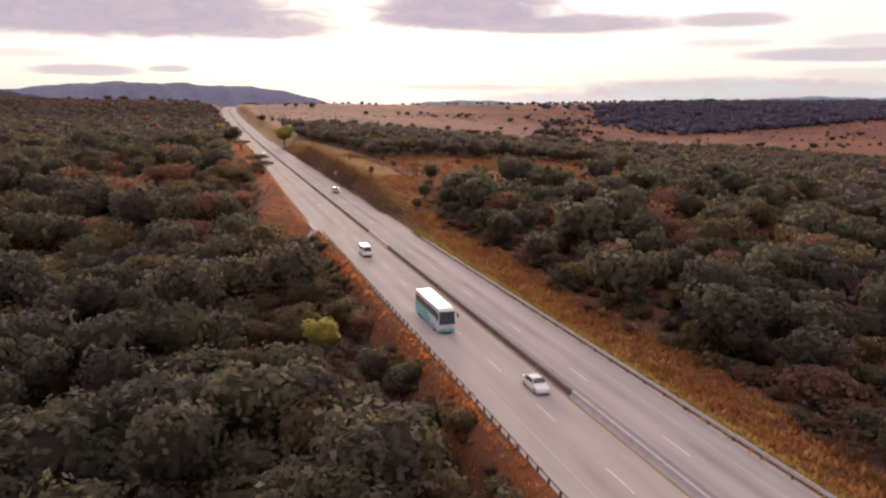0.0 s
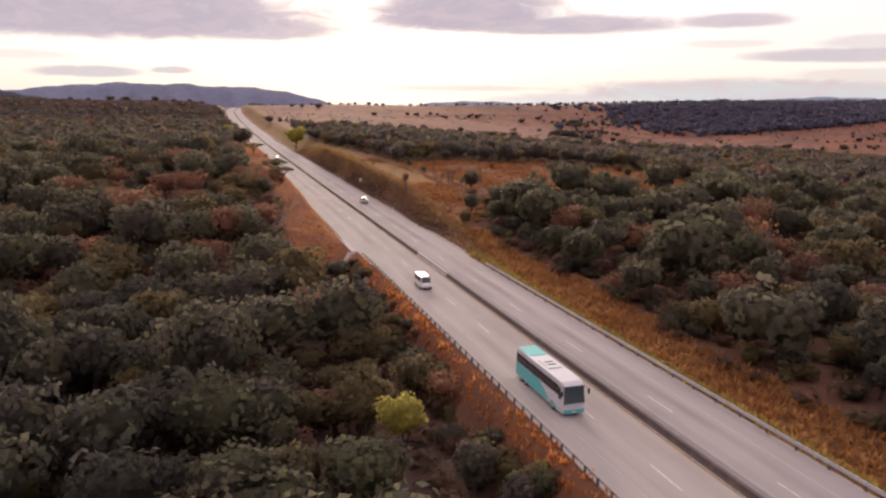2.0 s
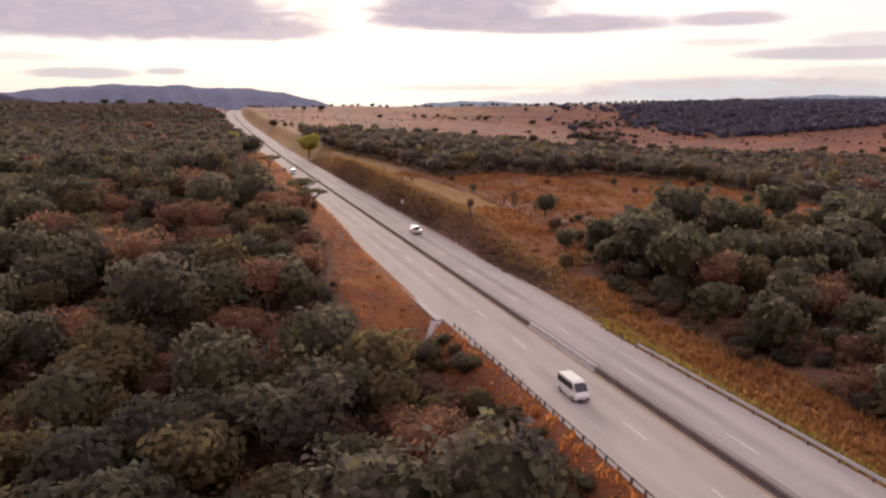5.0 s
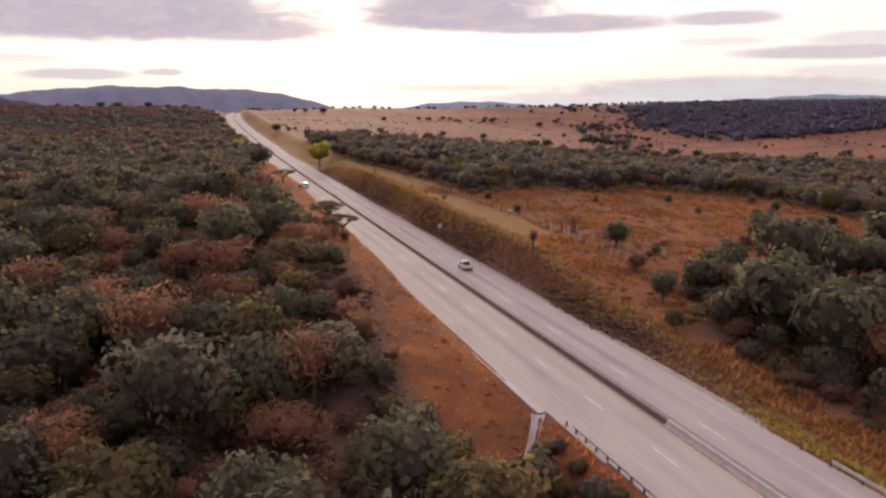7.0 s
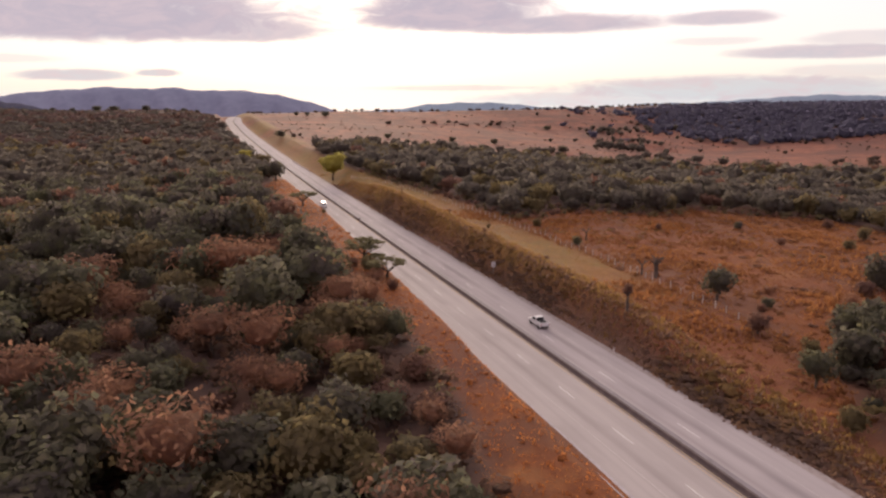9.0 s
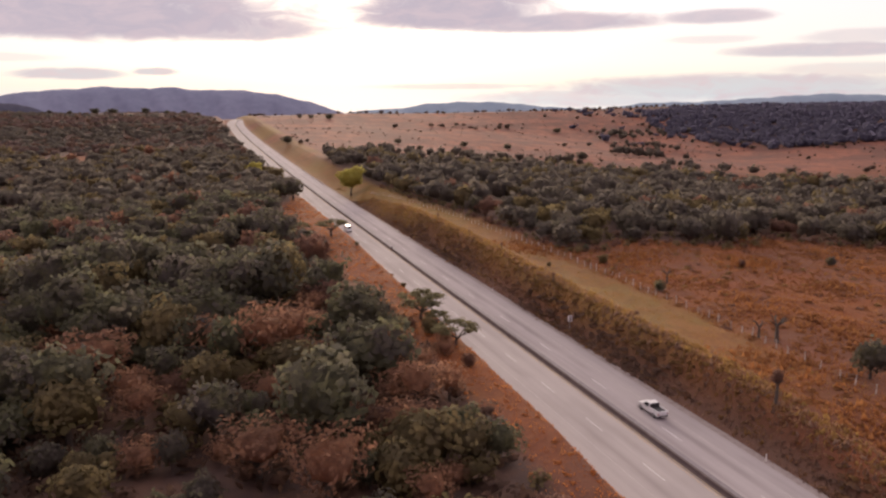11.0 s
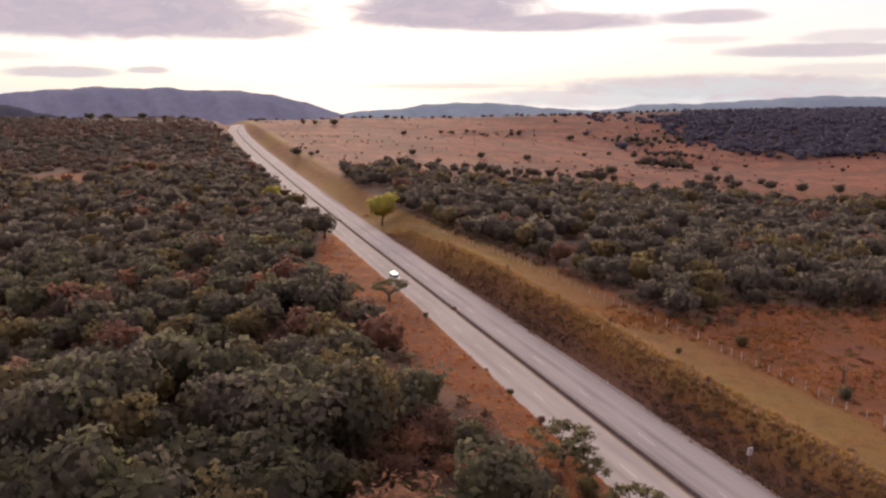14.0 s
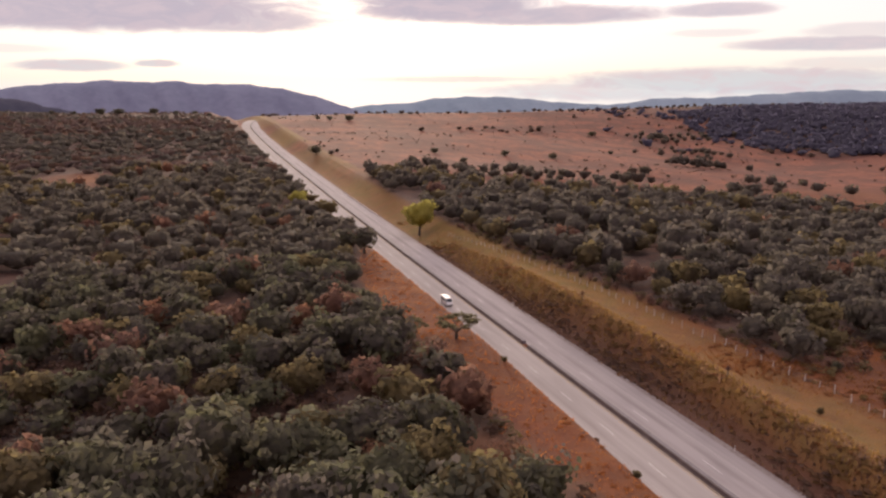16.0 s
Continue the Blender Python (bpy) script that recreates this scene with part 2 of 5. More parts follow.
LAND_EAST = {
    25: (-3, -3, -1, 2, 4.5, 6, 6, 7, 10, 17, 22, 23, 18, -5, -70),
    60: (-4, -4, -2, 1, 3.5, 6, 6, 6, 8, 15, 21, 23, 18, -5, -70),
    250: (-6, -6, -6, -6, -6, -5, -6, -5, -3, 8, 17, 24, 20, -5, -70),
    450: (-8, -8, -8, -8, -9, -11, -12, -14, -16, -4, 12, 24, 20, -5, -70),
    900: (-8, -8, -8, -8, -8, -8, -8, -4, 12, 26, 30, 31, 27, 0, -60),
    2500: (0, 0, 0, 0, 0, 4, 10, 20, 36, 42, 44, 44, 40, 10, -60),
}
LAND = {**LAND_WEST, **LAND_EAST}
ROAD_Y = (-400, 500, 620, 740, 940, 1100, 1200, 1270, 1330, 1420, 1600, 6000)
ROAD_Z = (0, 0.2, 0.8, 2.2, 5.2, 9.5, 14, 18.5, 19, 15, 5, -60)


def road_z(y):
    return np.interp(y, ROAD_Y, ROAD_Z)


def ground_z(x, y):
    x, y = np.asarray(x, float), np.asarray(y, float)
    px = np.array(sorted(LAND))
    cols = np.stack([np.interp(y, LAND_Y, LAND[k]) for k in px.tolist()], -1)
    i = np.clip(np.searchsorted(px, x) - 1, 0, len(px) - 2)
    t = np.clip((x - px[i]) / (px[i + 1] - px[i]), 0, 1)
    t = t * t * (3 - 2 * t)
    a = np.take_along_axis(cols, i[..., None], -1)[..., 0]
    b = np.take_along_axis(cols, (i + 1)[..., None], -1)[..., 0]
    h = a * (1 - t) + b * t + np.sin(x * .021 + 1) * np.sin(y * .017) * np.clip((abs(x) - 30) / 80, 0, 1)
    h = h + (0.22 * np.sin(x * .61 + y * .13) * np.sin(y * .37 - x * .21) + 0.14 * np.sin(x * 1.3 + 2) * np.sin(y * .9)) * np.clip((abs(x) - 14) / 6, 0, 1)
    h = h + 2.0 * np.exp(-((x - 17.0) / 4.5) ** 2) * np.clip((y - 225) / 40, 0, 1) * np.clip((470 - y) / 60, 0, 1)  # spoil along the cutting's edge
    k = np.clip((np.abs(x) - 11.4) / (4.2 + 13.0 * (x > 0) * smooth(y, 390, 540)), 0, 1)
    k = k * k * (3 - 2 * k)
    return (road_z(y) - 0.12) * (1 - k) + h * k


def smooth(v, lo, hi):
    t = np.clip((v - lo) / (hi - lo), 0, 1)
    return t * t * (3 - 2 * t)


def rough_noise(x, y, s, seed=0):
    """Cheap smooth noise about 0, roughly -1 to 1."""
    r = np.random.RandomState(seed)
    out = 0
    for k in range(6):
        a, ph = r.uniform(0, 2 * np.pi, 2)
        f = s * r.uniform(0.6, 1.8)
        out = out + np.sin((x * np.cos(a) + y * np.sin(a)) * f + ph)
    return out / 3.0


def left_edge(y):
    """x of the edge of the woods on the left."""
    return np.interp(y, (0, 120, 165, 184, 192, 215, 232, 275, 330, 345, 380, 402, 425, 455, 472, 500, 800, 1300),
                     (-13, -12.8, -13.5, -15, -22, -24, -21, -21.5, -22.5, -26, -25.5, -28, -27, -24, -19, -15, -14, -20))


def right_edge(y):
    """x of the edge of the woods on the right."""
    return np.interp(y, (0, 60, 95, 130, 160, 185, 210, 230, 245), (22, 22, 25.5, 22.5, 24.5, 20.5, 22, 33, 60))


def belt_near(x):
    """y of the near edge of the belt of woods behind the fence."""
    return np.interp(x, (20, 34, 45, 70, 100, 140, 200, 300), (400, 366, 357, 355, 355, 346, 332, 292)) + 5 * np.sin(x * 0.13)


def belt_side(y):
    """x of the woods' edge behind the fence."""
    return np.interp(y, (240, 360, 395, 415, 455, 520, 700), (37, 37, 35, 33.5, 29, 25, 25))


def belt_far(x):
    return np.interp(x, (20, 70, 100, 150, 200, 270, 330, 450, 700), (700, 655, 615, 605, 600, 545, 520, 520, 520)) + 10 * np.sin(x * 0.09)


def clearing(x, y):
    """Open patches in the woods."""
    return smooth(rough_noise(x, y, 0.075, 41), 0.62, 0.95)


def scarp_foot(y):
    """x where the dark wooded scarp begins, far off on the right."""
    return np.interp(y, (800, 830, 855, 912, 1005, 1120, 1243, 1400), (720, 622, 566, 546, 550, 595, 640, 700))


def glade(x, y):
    """Below 1 inside the open orange patch high on the left slope."""
    return ((x + 130) / 21) ** 2 + ((y - 690) / 42) ** 2


def cover_of(x, y):
    """Weights of the ground's cover: woodland floor, orange grass, straw grass, dark bank."""
    n = rough_noise(x, y, 0.05, 3)
    left = smooth(left_edge(y) - x + 1.2 * n, -1.0, 2.5) 
    rnear = smooth(x - right_edge(y) + 1.5 * n, -1.5, 2.0) * (1 - smooth(y - 0.12 * x, 215, 240))
    rbelt = smooth(y - belt_near(x), -4, 6) * (1 - smooth(y - belt_far(x), -10, 15)) * smooth(x - belt_side(y), -2, 3)
    rside = smooth(x - (150 + 12 * n), -10, 12) * (1 - smooth(y - belt_far(x), -10, 15)) * (1 - smooth(y, 640, 700))
    left = left * smooth(glade(x, y), 0.8, 1.3)
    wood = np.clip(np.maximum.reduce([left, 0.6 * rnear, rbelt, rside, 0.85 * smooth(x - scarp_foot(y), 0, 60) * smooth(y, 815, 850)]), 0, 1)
    orange = (1 - smooth(y, 560, 700)) * np.clip(0.92 + 0.30 * rough_noise(x, y, 0.09, 5), 0, 1)
    orange = np.maximum(orange, smooth(x, 13, 16) * (1 - smooth(x, 45, 70)) * (1 - smooth(y, 215, 240)) * 0.95)
    orange = np.maximum(orange, 1 - smooth(glade(x, y), 0.8, 1.3))
    straw = smooth(x, 12.5 - 1.8 * smooth(y, 450, 530), 14.5 - 1.8 * smooth(y, 450, 530)) * (1 - smooth(x, 30, 37)) * smooth(y, 245, 300) * np.clip(0.75 + 0.4 * n, 0, 1)
    straw = np.maximum(straw, smooth(x, 9.5, 11) * (1 - smooth(x, 17, 21)) * (1 - smooth(y, 175, 215)) * 0.75)
    bank = smooth(x, 10.8, 11.4) * (1 - smooth(x + 0.6 * n, 12.4, 14.2)) * smooth(y, 186, 205) * (1 - smooth(y, 450, 530))
    return wood, orange, straw, bank


def tri_mesh(name, verts, tris, mat=None):
    me = bpy.data.meshes.new(name)
    verts, tris = np.asarray(verts, np.float32), np.asarray(tris, np.int32)
    me.vertices.add(len(verts))
    me.vertices.foreach_set("co", verts.ravel())
    n = tris.shape[1]
    me.loops.add(tris.size)
    me.loops.foreach_set("vertex_index", tris.ravel())
    me.polygons.add(len(tris))
    me.polygons.foreach_set("loop_start", np.arange(0, tris.size, n, dtype=np.int32))
    me.update(calc_edges=True)
    if mat:
        me.materials.append(mat)
    return me


def part(name, bm, mat, parent=None, label="", smooth_faces=False):
    """Link a bmesh (or a mesh) as one mesh object, under a thing or a part."""
    if isinstance(bm, bmesh.types.BMesh):
        me = bpy.data.meshes.new(name)
        bmesh.ops.recalc_face_normals(bm, faces=bm.faces[:])
        bm.to_mesh(me)
        bm.free()
        if mat:
            me.materials.append(mat)
        if smooth_faces:
            me.polygons.foreach_set("use_smooth", np.ones(len(me.polygons), bool))
    else:
        me = bm
    ob = new(name, me)
    if parent is not None:
        ob.parent = parent
    if label:
        tagged(ob, label)
    return ob


def box(bm, x0, x1, y0, y1, z0, z1, bevel=0.0):
    v = [bm.verts.new(p) for p in ((x0, y0, z0), (x1, y0, z0), (x1, y1, z0), (x0, y1, z0), (x0, y0, z1), (x1, y0, z1), (x1, y1, z1), (x0, y1, z1))]
    fs = [bm.faces.new([v[i] for i in q]) for q in ((0, 3, 2, 1), (4, 5, 6, 7), (0, 1, 5, 4), (1, 2, 6, 5), (2, 3, 7, 6), (3, 0, 4, 7))]
    if bevel:
        es = list({e for f in fs for e in f.edges})
        bmesh.ops.bevel(bm, geom=es, offset=bevel, segments=2, profile=0.5, affect="EDGES")
    return bm


def sweep(bm, profile, ys, dz=0.0, x_of=None, closed=True):
    """Sweep an (x, z) profile along the road through the given ys."""
    rows = []
    for y in ys:
        z = float(road_z(y)) + dz
        ox = 0.0 if x_of is None else float(x_of(y))
        rows.append([bm.verts.new((px + ox, y, pz + z)) for px, pz in profile])
    n = len(profile)
    for a, b in zip(rows, rows[1:]):
        for i in range(n if closed else n - 1):
            bm.faces.new((a[i], a[(i + 1) % n], b[(i + 1) % n], b[i]))
    if closed:
        bm.faces.new(rows[0][::-1])
        bm.faces.new(rows[-1])
    return bm


# ---- ground ----
def make_ground():
    xs = np.unique(np.round(np.concatenate([-np.geomspace(46, 3800, 60)[::-1], np.arange(-45, 45.1, 1.25), np.geomspace(46, 4200, 70)]), 2))
    ys = np.unique(np.round(np.concatenate([np.linspace(-380, 30, 25), np.arange(35, 640, 3.2), np.geomspace(641, 4950, 110)]), 2))
    gx, gy = np.meshgrid(xs, ys)
    gz = ground_z(gx, gy)
    nx, ny = len(xs), len(ys)
    idx = np.arange(nx * ny).reshape(ny, nx)
    quads = np.stack([idx[:-1, :-1], idx[:-1, 1:], idx[1:, 1:], idx[1:, :-1]], -1).reshape(-1, 4)
    me = tri_mesh("ground", np.stack([gx, gy, gz], -1).reshape(-1, 3), quads, M_GROUND)
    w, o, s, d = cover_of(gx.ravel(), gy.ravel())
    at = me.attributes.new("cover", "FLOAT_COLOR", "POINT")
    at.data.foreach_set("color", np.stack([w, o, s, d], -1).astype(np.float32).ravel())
    me.polygons.foreach_set("use_smooth", np.ones(len(me.polygons), bool))
    return tagged(new("ground", me), "rolling dry land with orange grass and brown soil", "ground", kind="structure")


def ground_material():
    m, g, b = material("dry_land", 0.95, 0.0, 0.1)
    at = place(g)
    cov = g.add("ShaderNodeAttribute", attribute_name="cover")
    sep = g.add("ShaderNodeSeparateColor")
    g.put(sep.inputs[0], cov.outputs["Color"])
    big, mid, fine = g.noise(0.02, at, 5.0), g.noise(0.16, at, 5.0, 0.65), g.noise(1.4, at, 5.0, 0.7)
    upland = g.mix(g.step(mid, 0.35, 0.7), (0.250, 0.094, 0.060, 1), (0.150, 0.062, 0.045, 1))
    for size, stretch, lo, hi, k in ((0.055, (1.0, 0.5, 1), 0.47, 0.56, 0.62), (0.021, (0.75, 0.75, 1), 0.48, 0.55, 0.7), (0.007, (0.7, 0.8, 1), 0.47, 0.62, 0.45)):
        upland = g.mix(g.math("MULTIPLY", g.step(g.noise(size, g.scaled(at, stretch), 6.0, 0.66, 0.4), lo, hi), k), upland, (0.104, 0.050, 0.041, 1))
    orange = g.mix(g.step(fine, 0.3, 0.7), (0.215, 0.074, 0.029, 1), (0.130, 0.050, 0.025, 1))
    orange = g.mix(g.math("MULTIPLY", g.step(mid, 0.45, 0.7), 0.6), orange, (0.25, 0.115, 0.047, 1))
    orange = g.mix(g.math("MULTIPLY", g.step(g.noise(0.055, at, 5.0, 0.65, 0.5), 0.41, 0.58), 0.85), orange, (0.120, 0.054, 0.034, 1))
    orange = g.mix(g.math("MULTIPLY", g.step(g.noise(0.7, g.scaled(at, (1, 0.05, 1)), 4.0, 0.6), 0.5, 0.66), 0.45), orange, (0.155, 0.058, 0.028, 1))
    straw = g.mix(g.step(mid, 0.35, 0.65), (0.215, 0.115, 0.045, 1), (0.165, 0.112, 0.039, 1))
    straw = g.mix(g.math("MULTIPLY", g.step(g.noise(0.33, at, 5.0, 0.7), 0.45, 0.68), 0.55), straw, (0.115, 0.060, 0.029, 1))
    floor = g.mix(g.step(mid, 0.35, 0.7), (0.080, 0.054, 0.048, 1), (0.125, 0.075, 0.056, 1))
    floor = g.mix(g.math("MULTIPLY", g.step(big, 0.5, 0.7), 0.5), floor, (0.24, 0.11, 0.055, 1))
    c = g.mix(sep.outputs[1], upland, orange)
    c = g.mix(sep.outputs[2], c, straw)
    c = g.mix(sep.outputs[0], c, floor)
    c = g.mix(g.math("MULTIPLY", cov.outputs["Alpha"], 0.9), c, g.mix(g.step(fine, 0.3, 0.75), (0.100, 0.060, 0.048, 1), (0.145, 0.084, 0.060, 1)))
    c = g.mix(g.math("MULTIPLY", fine, 0.35), c, g.mix(1.0, c, (0.55, 0.5, 0.48, 1), "MULTIPLY"))
    g.put(b.inputs["Base Color"], c)
    bump(g, b, g.math("ADD", fine, g.math("MULTIPLY", mid, 2.0)), 0.6, 0.25)
    return m


M_GROUND = ground_material()
make_ground()

# ---- road ----
M_SHOULDER = coat("gravel_shoulder", (0.26, 0.215, 0.21), (0.16, 0.12, 0.11), 0.95, vary=0.7, scale=1.5)
ROAD_YS = list(range(-300, 500, 20)) + list(range(500, 1580, 12))


def bend(y):
    """The road swings a little to the right on the crest."""
    return 0.0 if y < 1180 else (y - 1180) ** 2 * 0.0009


def road_slab(name, x0, x1, mat, label, y0=-1e4, y1=1e4):
    bm = bmesh.new()
    sweep(bm, [(x0, -0.25), (x1, -0.25), (x1, 0.0), (x0, 0.0)], [y for y in ROAD_YS if y0 <= y <= y1], x_of=bend)
    return tagged(part(name, bm, mat), label, "road", kind="structure")


road_slab("road_left", -10.62, -0.30, M_LEFT, "pale worn concrete carriageway with faded lane lines")
road_slab("road_edge", -11.1, -10.622, M_LEFT, "pale worn concrete strip along the carriageway's edge", 180)
road_slab("road_right", 1.12, 10.0, M_RIGHT, "grey worn carriageway with dark wheel tracks")


def shoulder(name, prof, y0, y1, mat, label):
    bm = bmesh.new()
    sweep(bm, prof, [y0] + [y for y in ROAD_YS if y0 < y < y1] + [y1], x_of=bend)
    return tagged(part(name, bm, mat), label, "road", kind="structure")


shoulder("road_shoulder", [(10.002, -0.25), (11.2, -0.25), (11.2, -0.02), (10.002, -0.003)], 181, 1500, M_SHOULDER, "gravelly grey road shoulder below the cut bank")
shoulder("road_gutter", [(-12.3, -0.3), (-11.102, -0.3), (-11.102, -0.004), (-11.35, -0.06), (-11.8, -0.14), (-12.1, -0.04), (-12.15, 0.08), (-12.3, 0.08)], 193.5, 560, M_KERB,
         "shallow concrete gutter along the carriageway's edge")


def sandy_edge():
    """Pinkish sand washed over the carriageway's edge below the red bank."""
    ys = np.arange(236, 470, 1.6)
    fade = smooth(ys, 236, 300) * (1 - smooth(ys, 430, 470))
    inner = -11.4 + fade * (1.0 + 0.45 * rough_noise(ys, ys * 0, 0.35, 92) + 0.3 * rough_noise(ys, ys * 0, 1.1, 93))
    rows = [(inner, 0.006), (inner - 0.35, 0.05), (inner * 0 - 12.0, 0.12), (inner * 0 - 13.0, 0.05), (inner * 0 - 13.4, -0.3)]
    verts = np.stack([np.stack([x, ys, road_z(ys) + h + 0.02 * rough_noise(ys, x, 0.9, 90)], -1) for x, h in rows], 1).reshape(-1, 3)
    i = (np.arange(len(ys) - 1)[:, None] * 5 + np.arange(4)).ravel()
    me = tri_mesh("sandy_verge", verts, np.stack([i, i + 5, i + 6, i + 1], -1), M_SAND)
    me.polygons.foreach_set("use_smooth", np.ones(len(me.polygons), bool))
    tagged(new("sandy_verge", me), "pinkish sand washed over the edge of the carriageway", "verge", kind="structure")


M_SAND = coat("pinkish_sand", (0.37, 0.235, 0.175), (0.27, 0.145, 0.09), 0.95, vary=0.8, scale=0.35)
sandy_edge()


def line_mesh(x, y0, y1, w, dz=0.006):
    bm = bmesh.new()
    ys = [y0] + [y for y in ROAD_YS if y0 < y < y1] + [y1]
    sweep(bm, [(x - w / 2, dz - 0.004), (x + w / 2, dz - 0.004), (x + w / 2, dz), (x - w / 2, dz)], ys, x_of=bend)
    return bm


markings = tagged(new("road_markings"), "faded white and yellow painted lane lines on the carriageways", "road marking", kind="structure")
for x, y0, y1, w, m in ((-7.85, -200, 1500, 0.10, M_FADED), (-0.80, -200, 1500, 0.11, M_YELLOW), (7.05, -200, 1500, 0.10, M_FADED)):
    part("edge_line", line_mesh(x, y0, y1, w), m, markings)
for x, first, pitch in ((-4.5, 94.0, 14.6), (4.0, 88.2, 19.4)):
    for k in range(-4, 34):
        y = first + pitch * k
        if 20 < y < 560:
            part("lane_dash", line_mesh(x, y - 4.6, y, 0.13), M_WHITE, markings)


# ---- median barrier ----
def make_median():
    thing = tagged(new("median_barrier"), "low concrete median barrier with earth-stained dark faces", "barrier", kind="structure")
    spans = [(-200, 56, 0), (56, 80, 1), (80, 166, 0), (166, 185.5, 1), (185.5, 396, 0), (399, 545, 0), (547, 1480, 0)]
    bm = bmesh.new()
    sweep(bm, [(-0.47, -0.1), (-0.34, -0.1), (-0.34, 0.13), (-0.44, 0.13), (-0.47, 0.10)], [-200] + [y for y in ROAD_YS if -200 < y < 1480] + [1480], x_of=bend)
    part("foot_kerb", bm, M_YELLOWED, thing, "low kerb with worn yellow paint")
    for y0, y1, capped in spans:
        ys = [y0] + [y for y in ROAD_YS if y0 < y < y1] + [y1]
        bm = bmesh.new()
        if capped:
            sweep(bm, [(-0.36, -0.1), (0.30, -0.1), (0.30, 0.74), (0.02, 0.74), (-0.14, 0.30), (-0.34, 0.10)], ys, x_of=bend)
            part("barrier_wall", bm, M_KERB, thing, "clean pale concrete section")
        else:
            sweep(bm, [(-0.30, -0.1), (0.30, -0.1), (0.30, 0.66), (0.0, 0.66), (-0.12, 0.25), (-0.30, 0.08)], ys, x_of=bend)
            part("barrier_wall", bm, M_SOILED, thing)
        bm = bmesh.new()
        sweep(bm, [(0.302, -0.1), (1.10, -0.1), (1.10, 0.05), (0.96, 0.68), (0.302, 0.68)], ys, x_of=bend)
        part("barrier_back", bm, M_KERB2, thing)


M_YELLOWED = coat("yellowed_kerb", (0.38, 0.29, 0.19), (0.24, 0.19, 0.16), 0.8, vary=0.8, scale=0.9)
M_KERB2 = coat("grey_concrete", (0.185, 0.160, 0.174), (0.13, 0.108, 0.114), 0.85, vary=0.6, scale=0.7)
make_median()


# ---- guardrails ----
def guardrail(label, x, y0, y1, side, mat, step=3.8, low=1.0):
    thing = tagged(new("guardrail"), label, "guardrail", group="roadside guardrails")
    ys = list(np.arange(y0, y1 + 0.1, 8.0))
    bm = bmesh.new()
    prof = [(0.0, 0.42), (0.06, 0.47), (0.06, 0.52), (0.0, 0.57), (0.0, 0.61), (0.06, 0.66), (0.06, 0.71), (0.0, 0.76), (-0.02, 0.76), (0.03, 0.70), (0.03, 0.67), (-0.03, 0.61), (-0.03, 0.57), (0.03, 0.51), (0.03, 0.48), (-0.02, 0.42)]
    prof = [(p * -side, z * low) for p, z in prof]
    sweep(bm, [(p + x, z) for p, z in prof], ys, x_of=bend)
    part("rail", bm, mat, thing)
    bm = bmesh.new()
    box(bm, -0.08, 0.08, -0.1, 0.1, -0.7, 0.80 * low, 0.012)
    me = None
    for y in np.arange(y0 + 0.5, y1, step):
        post = part("post", me or bm, M_RUSTY, thing)
        me = post.data
        post.location = (x + side * 0.14 + bend(y), y, float(road_z(y)))
    return thing


guardrail("weathered grey steel guardrail on dark posts above the wooded slope", -10.5, -60, 190, -1, M_DULL, 2.2, 0.72)
guardrail("grey galvanised steel guardrail beside the grass verge", 9.75, -60, 178, 1, M_STEEL, 3.8, 1.2)
guardrail("short whitish guardrail beside the far carriageway", 10.2, 580, 665, 1, M_WHITE)


# ---- distance: hills ----
def hill(name, label, dist, base, tops, seed, mat):
    """A far range: a ridge of uneven height; tops: (bearing in degrees from +y, height)."""
    n, rows = 200, 8
    ox, oy = -60.0, 240.0
    az = np.linspace(tops[0][0], tops[-1][0], n)
    top = np.interp(az, [t[0] for t in tops], [t[1] for t in tops])
    top = np.convolve(np.pad(top, 4, mode="edge"), np.ones(9) / 9, "valid")
    top = top + sum(np.sin(az * f * 2.3 + seed * 3 + f) / f for f in (1.1, 2.3, 4.7, 9.1)) * 2.2 * np.clip((top - base) / 100, 0.1, 1)
    verts, faces = [], []
    for r in range(rows):
        k = r / (rows - 1)
        d = dist + (k - 1) * 420
        wave = 40 * (1 - k) * k * 2 * np.sin(az * 2.9 + 0.7 * r + seed)
        z = base + (top - base) * np.sin(k * np.pi / 2) ** 1.3 + 3 * np.sin(az * 5.3 + r * 1.7) * k * (1 - k) * 4
        verts += [((d + w) * math.sin(radians(a)) + ox, (d + w) * math.cos(radians(a)) + oy, h) for a, w, h in zip(az, wave, z)]
    verts += [((dist + 120) * math.sin(radians(a)) + ox, (dist + 120) * math.cos(radians(a)) + oy, base) for a in az]
    for r in range(rows):
        for i in range(n - 1):
            p = r * n + i
            faces.append((p, p + 1, p + n + 1, p + n))
    me = tri_mesh(name, verts, faces, mat)
    me.polygons.foreach_set("use_smooth", np.ones(len(me.polygons), bool))
    return tagged(new(name, me), label, "hills", kind="structure")


def hill_material(name, lo, hi):
    m, g, b = material(name, 1.0, 0.0, 0.0)
    at = place(g)
    f = g.math("ADD", g.math("MULTIPLY", g.noise(0.004, at, 5.0), 0.6), g.math("MULTIPLY", g.noise(0.03, at, 4.0), 0.4))
    g.put(b.inputs["Base Color"], g.mix(g.step(f, 0.35, 0.65), (*lo, 1), (*hi, 1)))
    return m


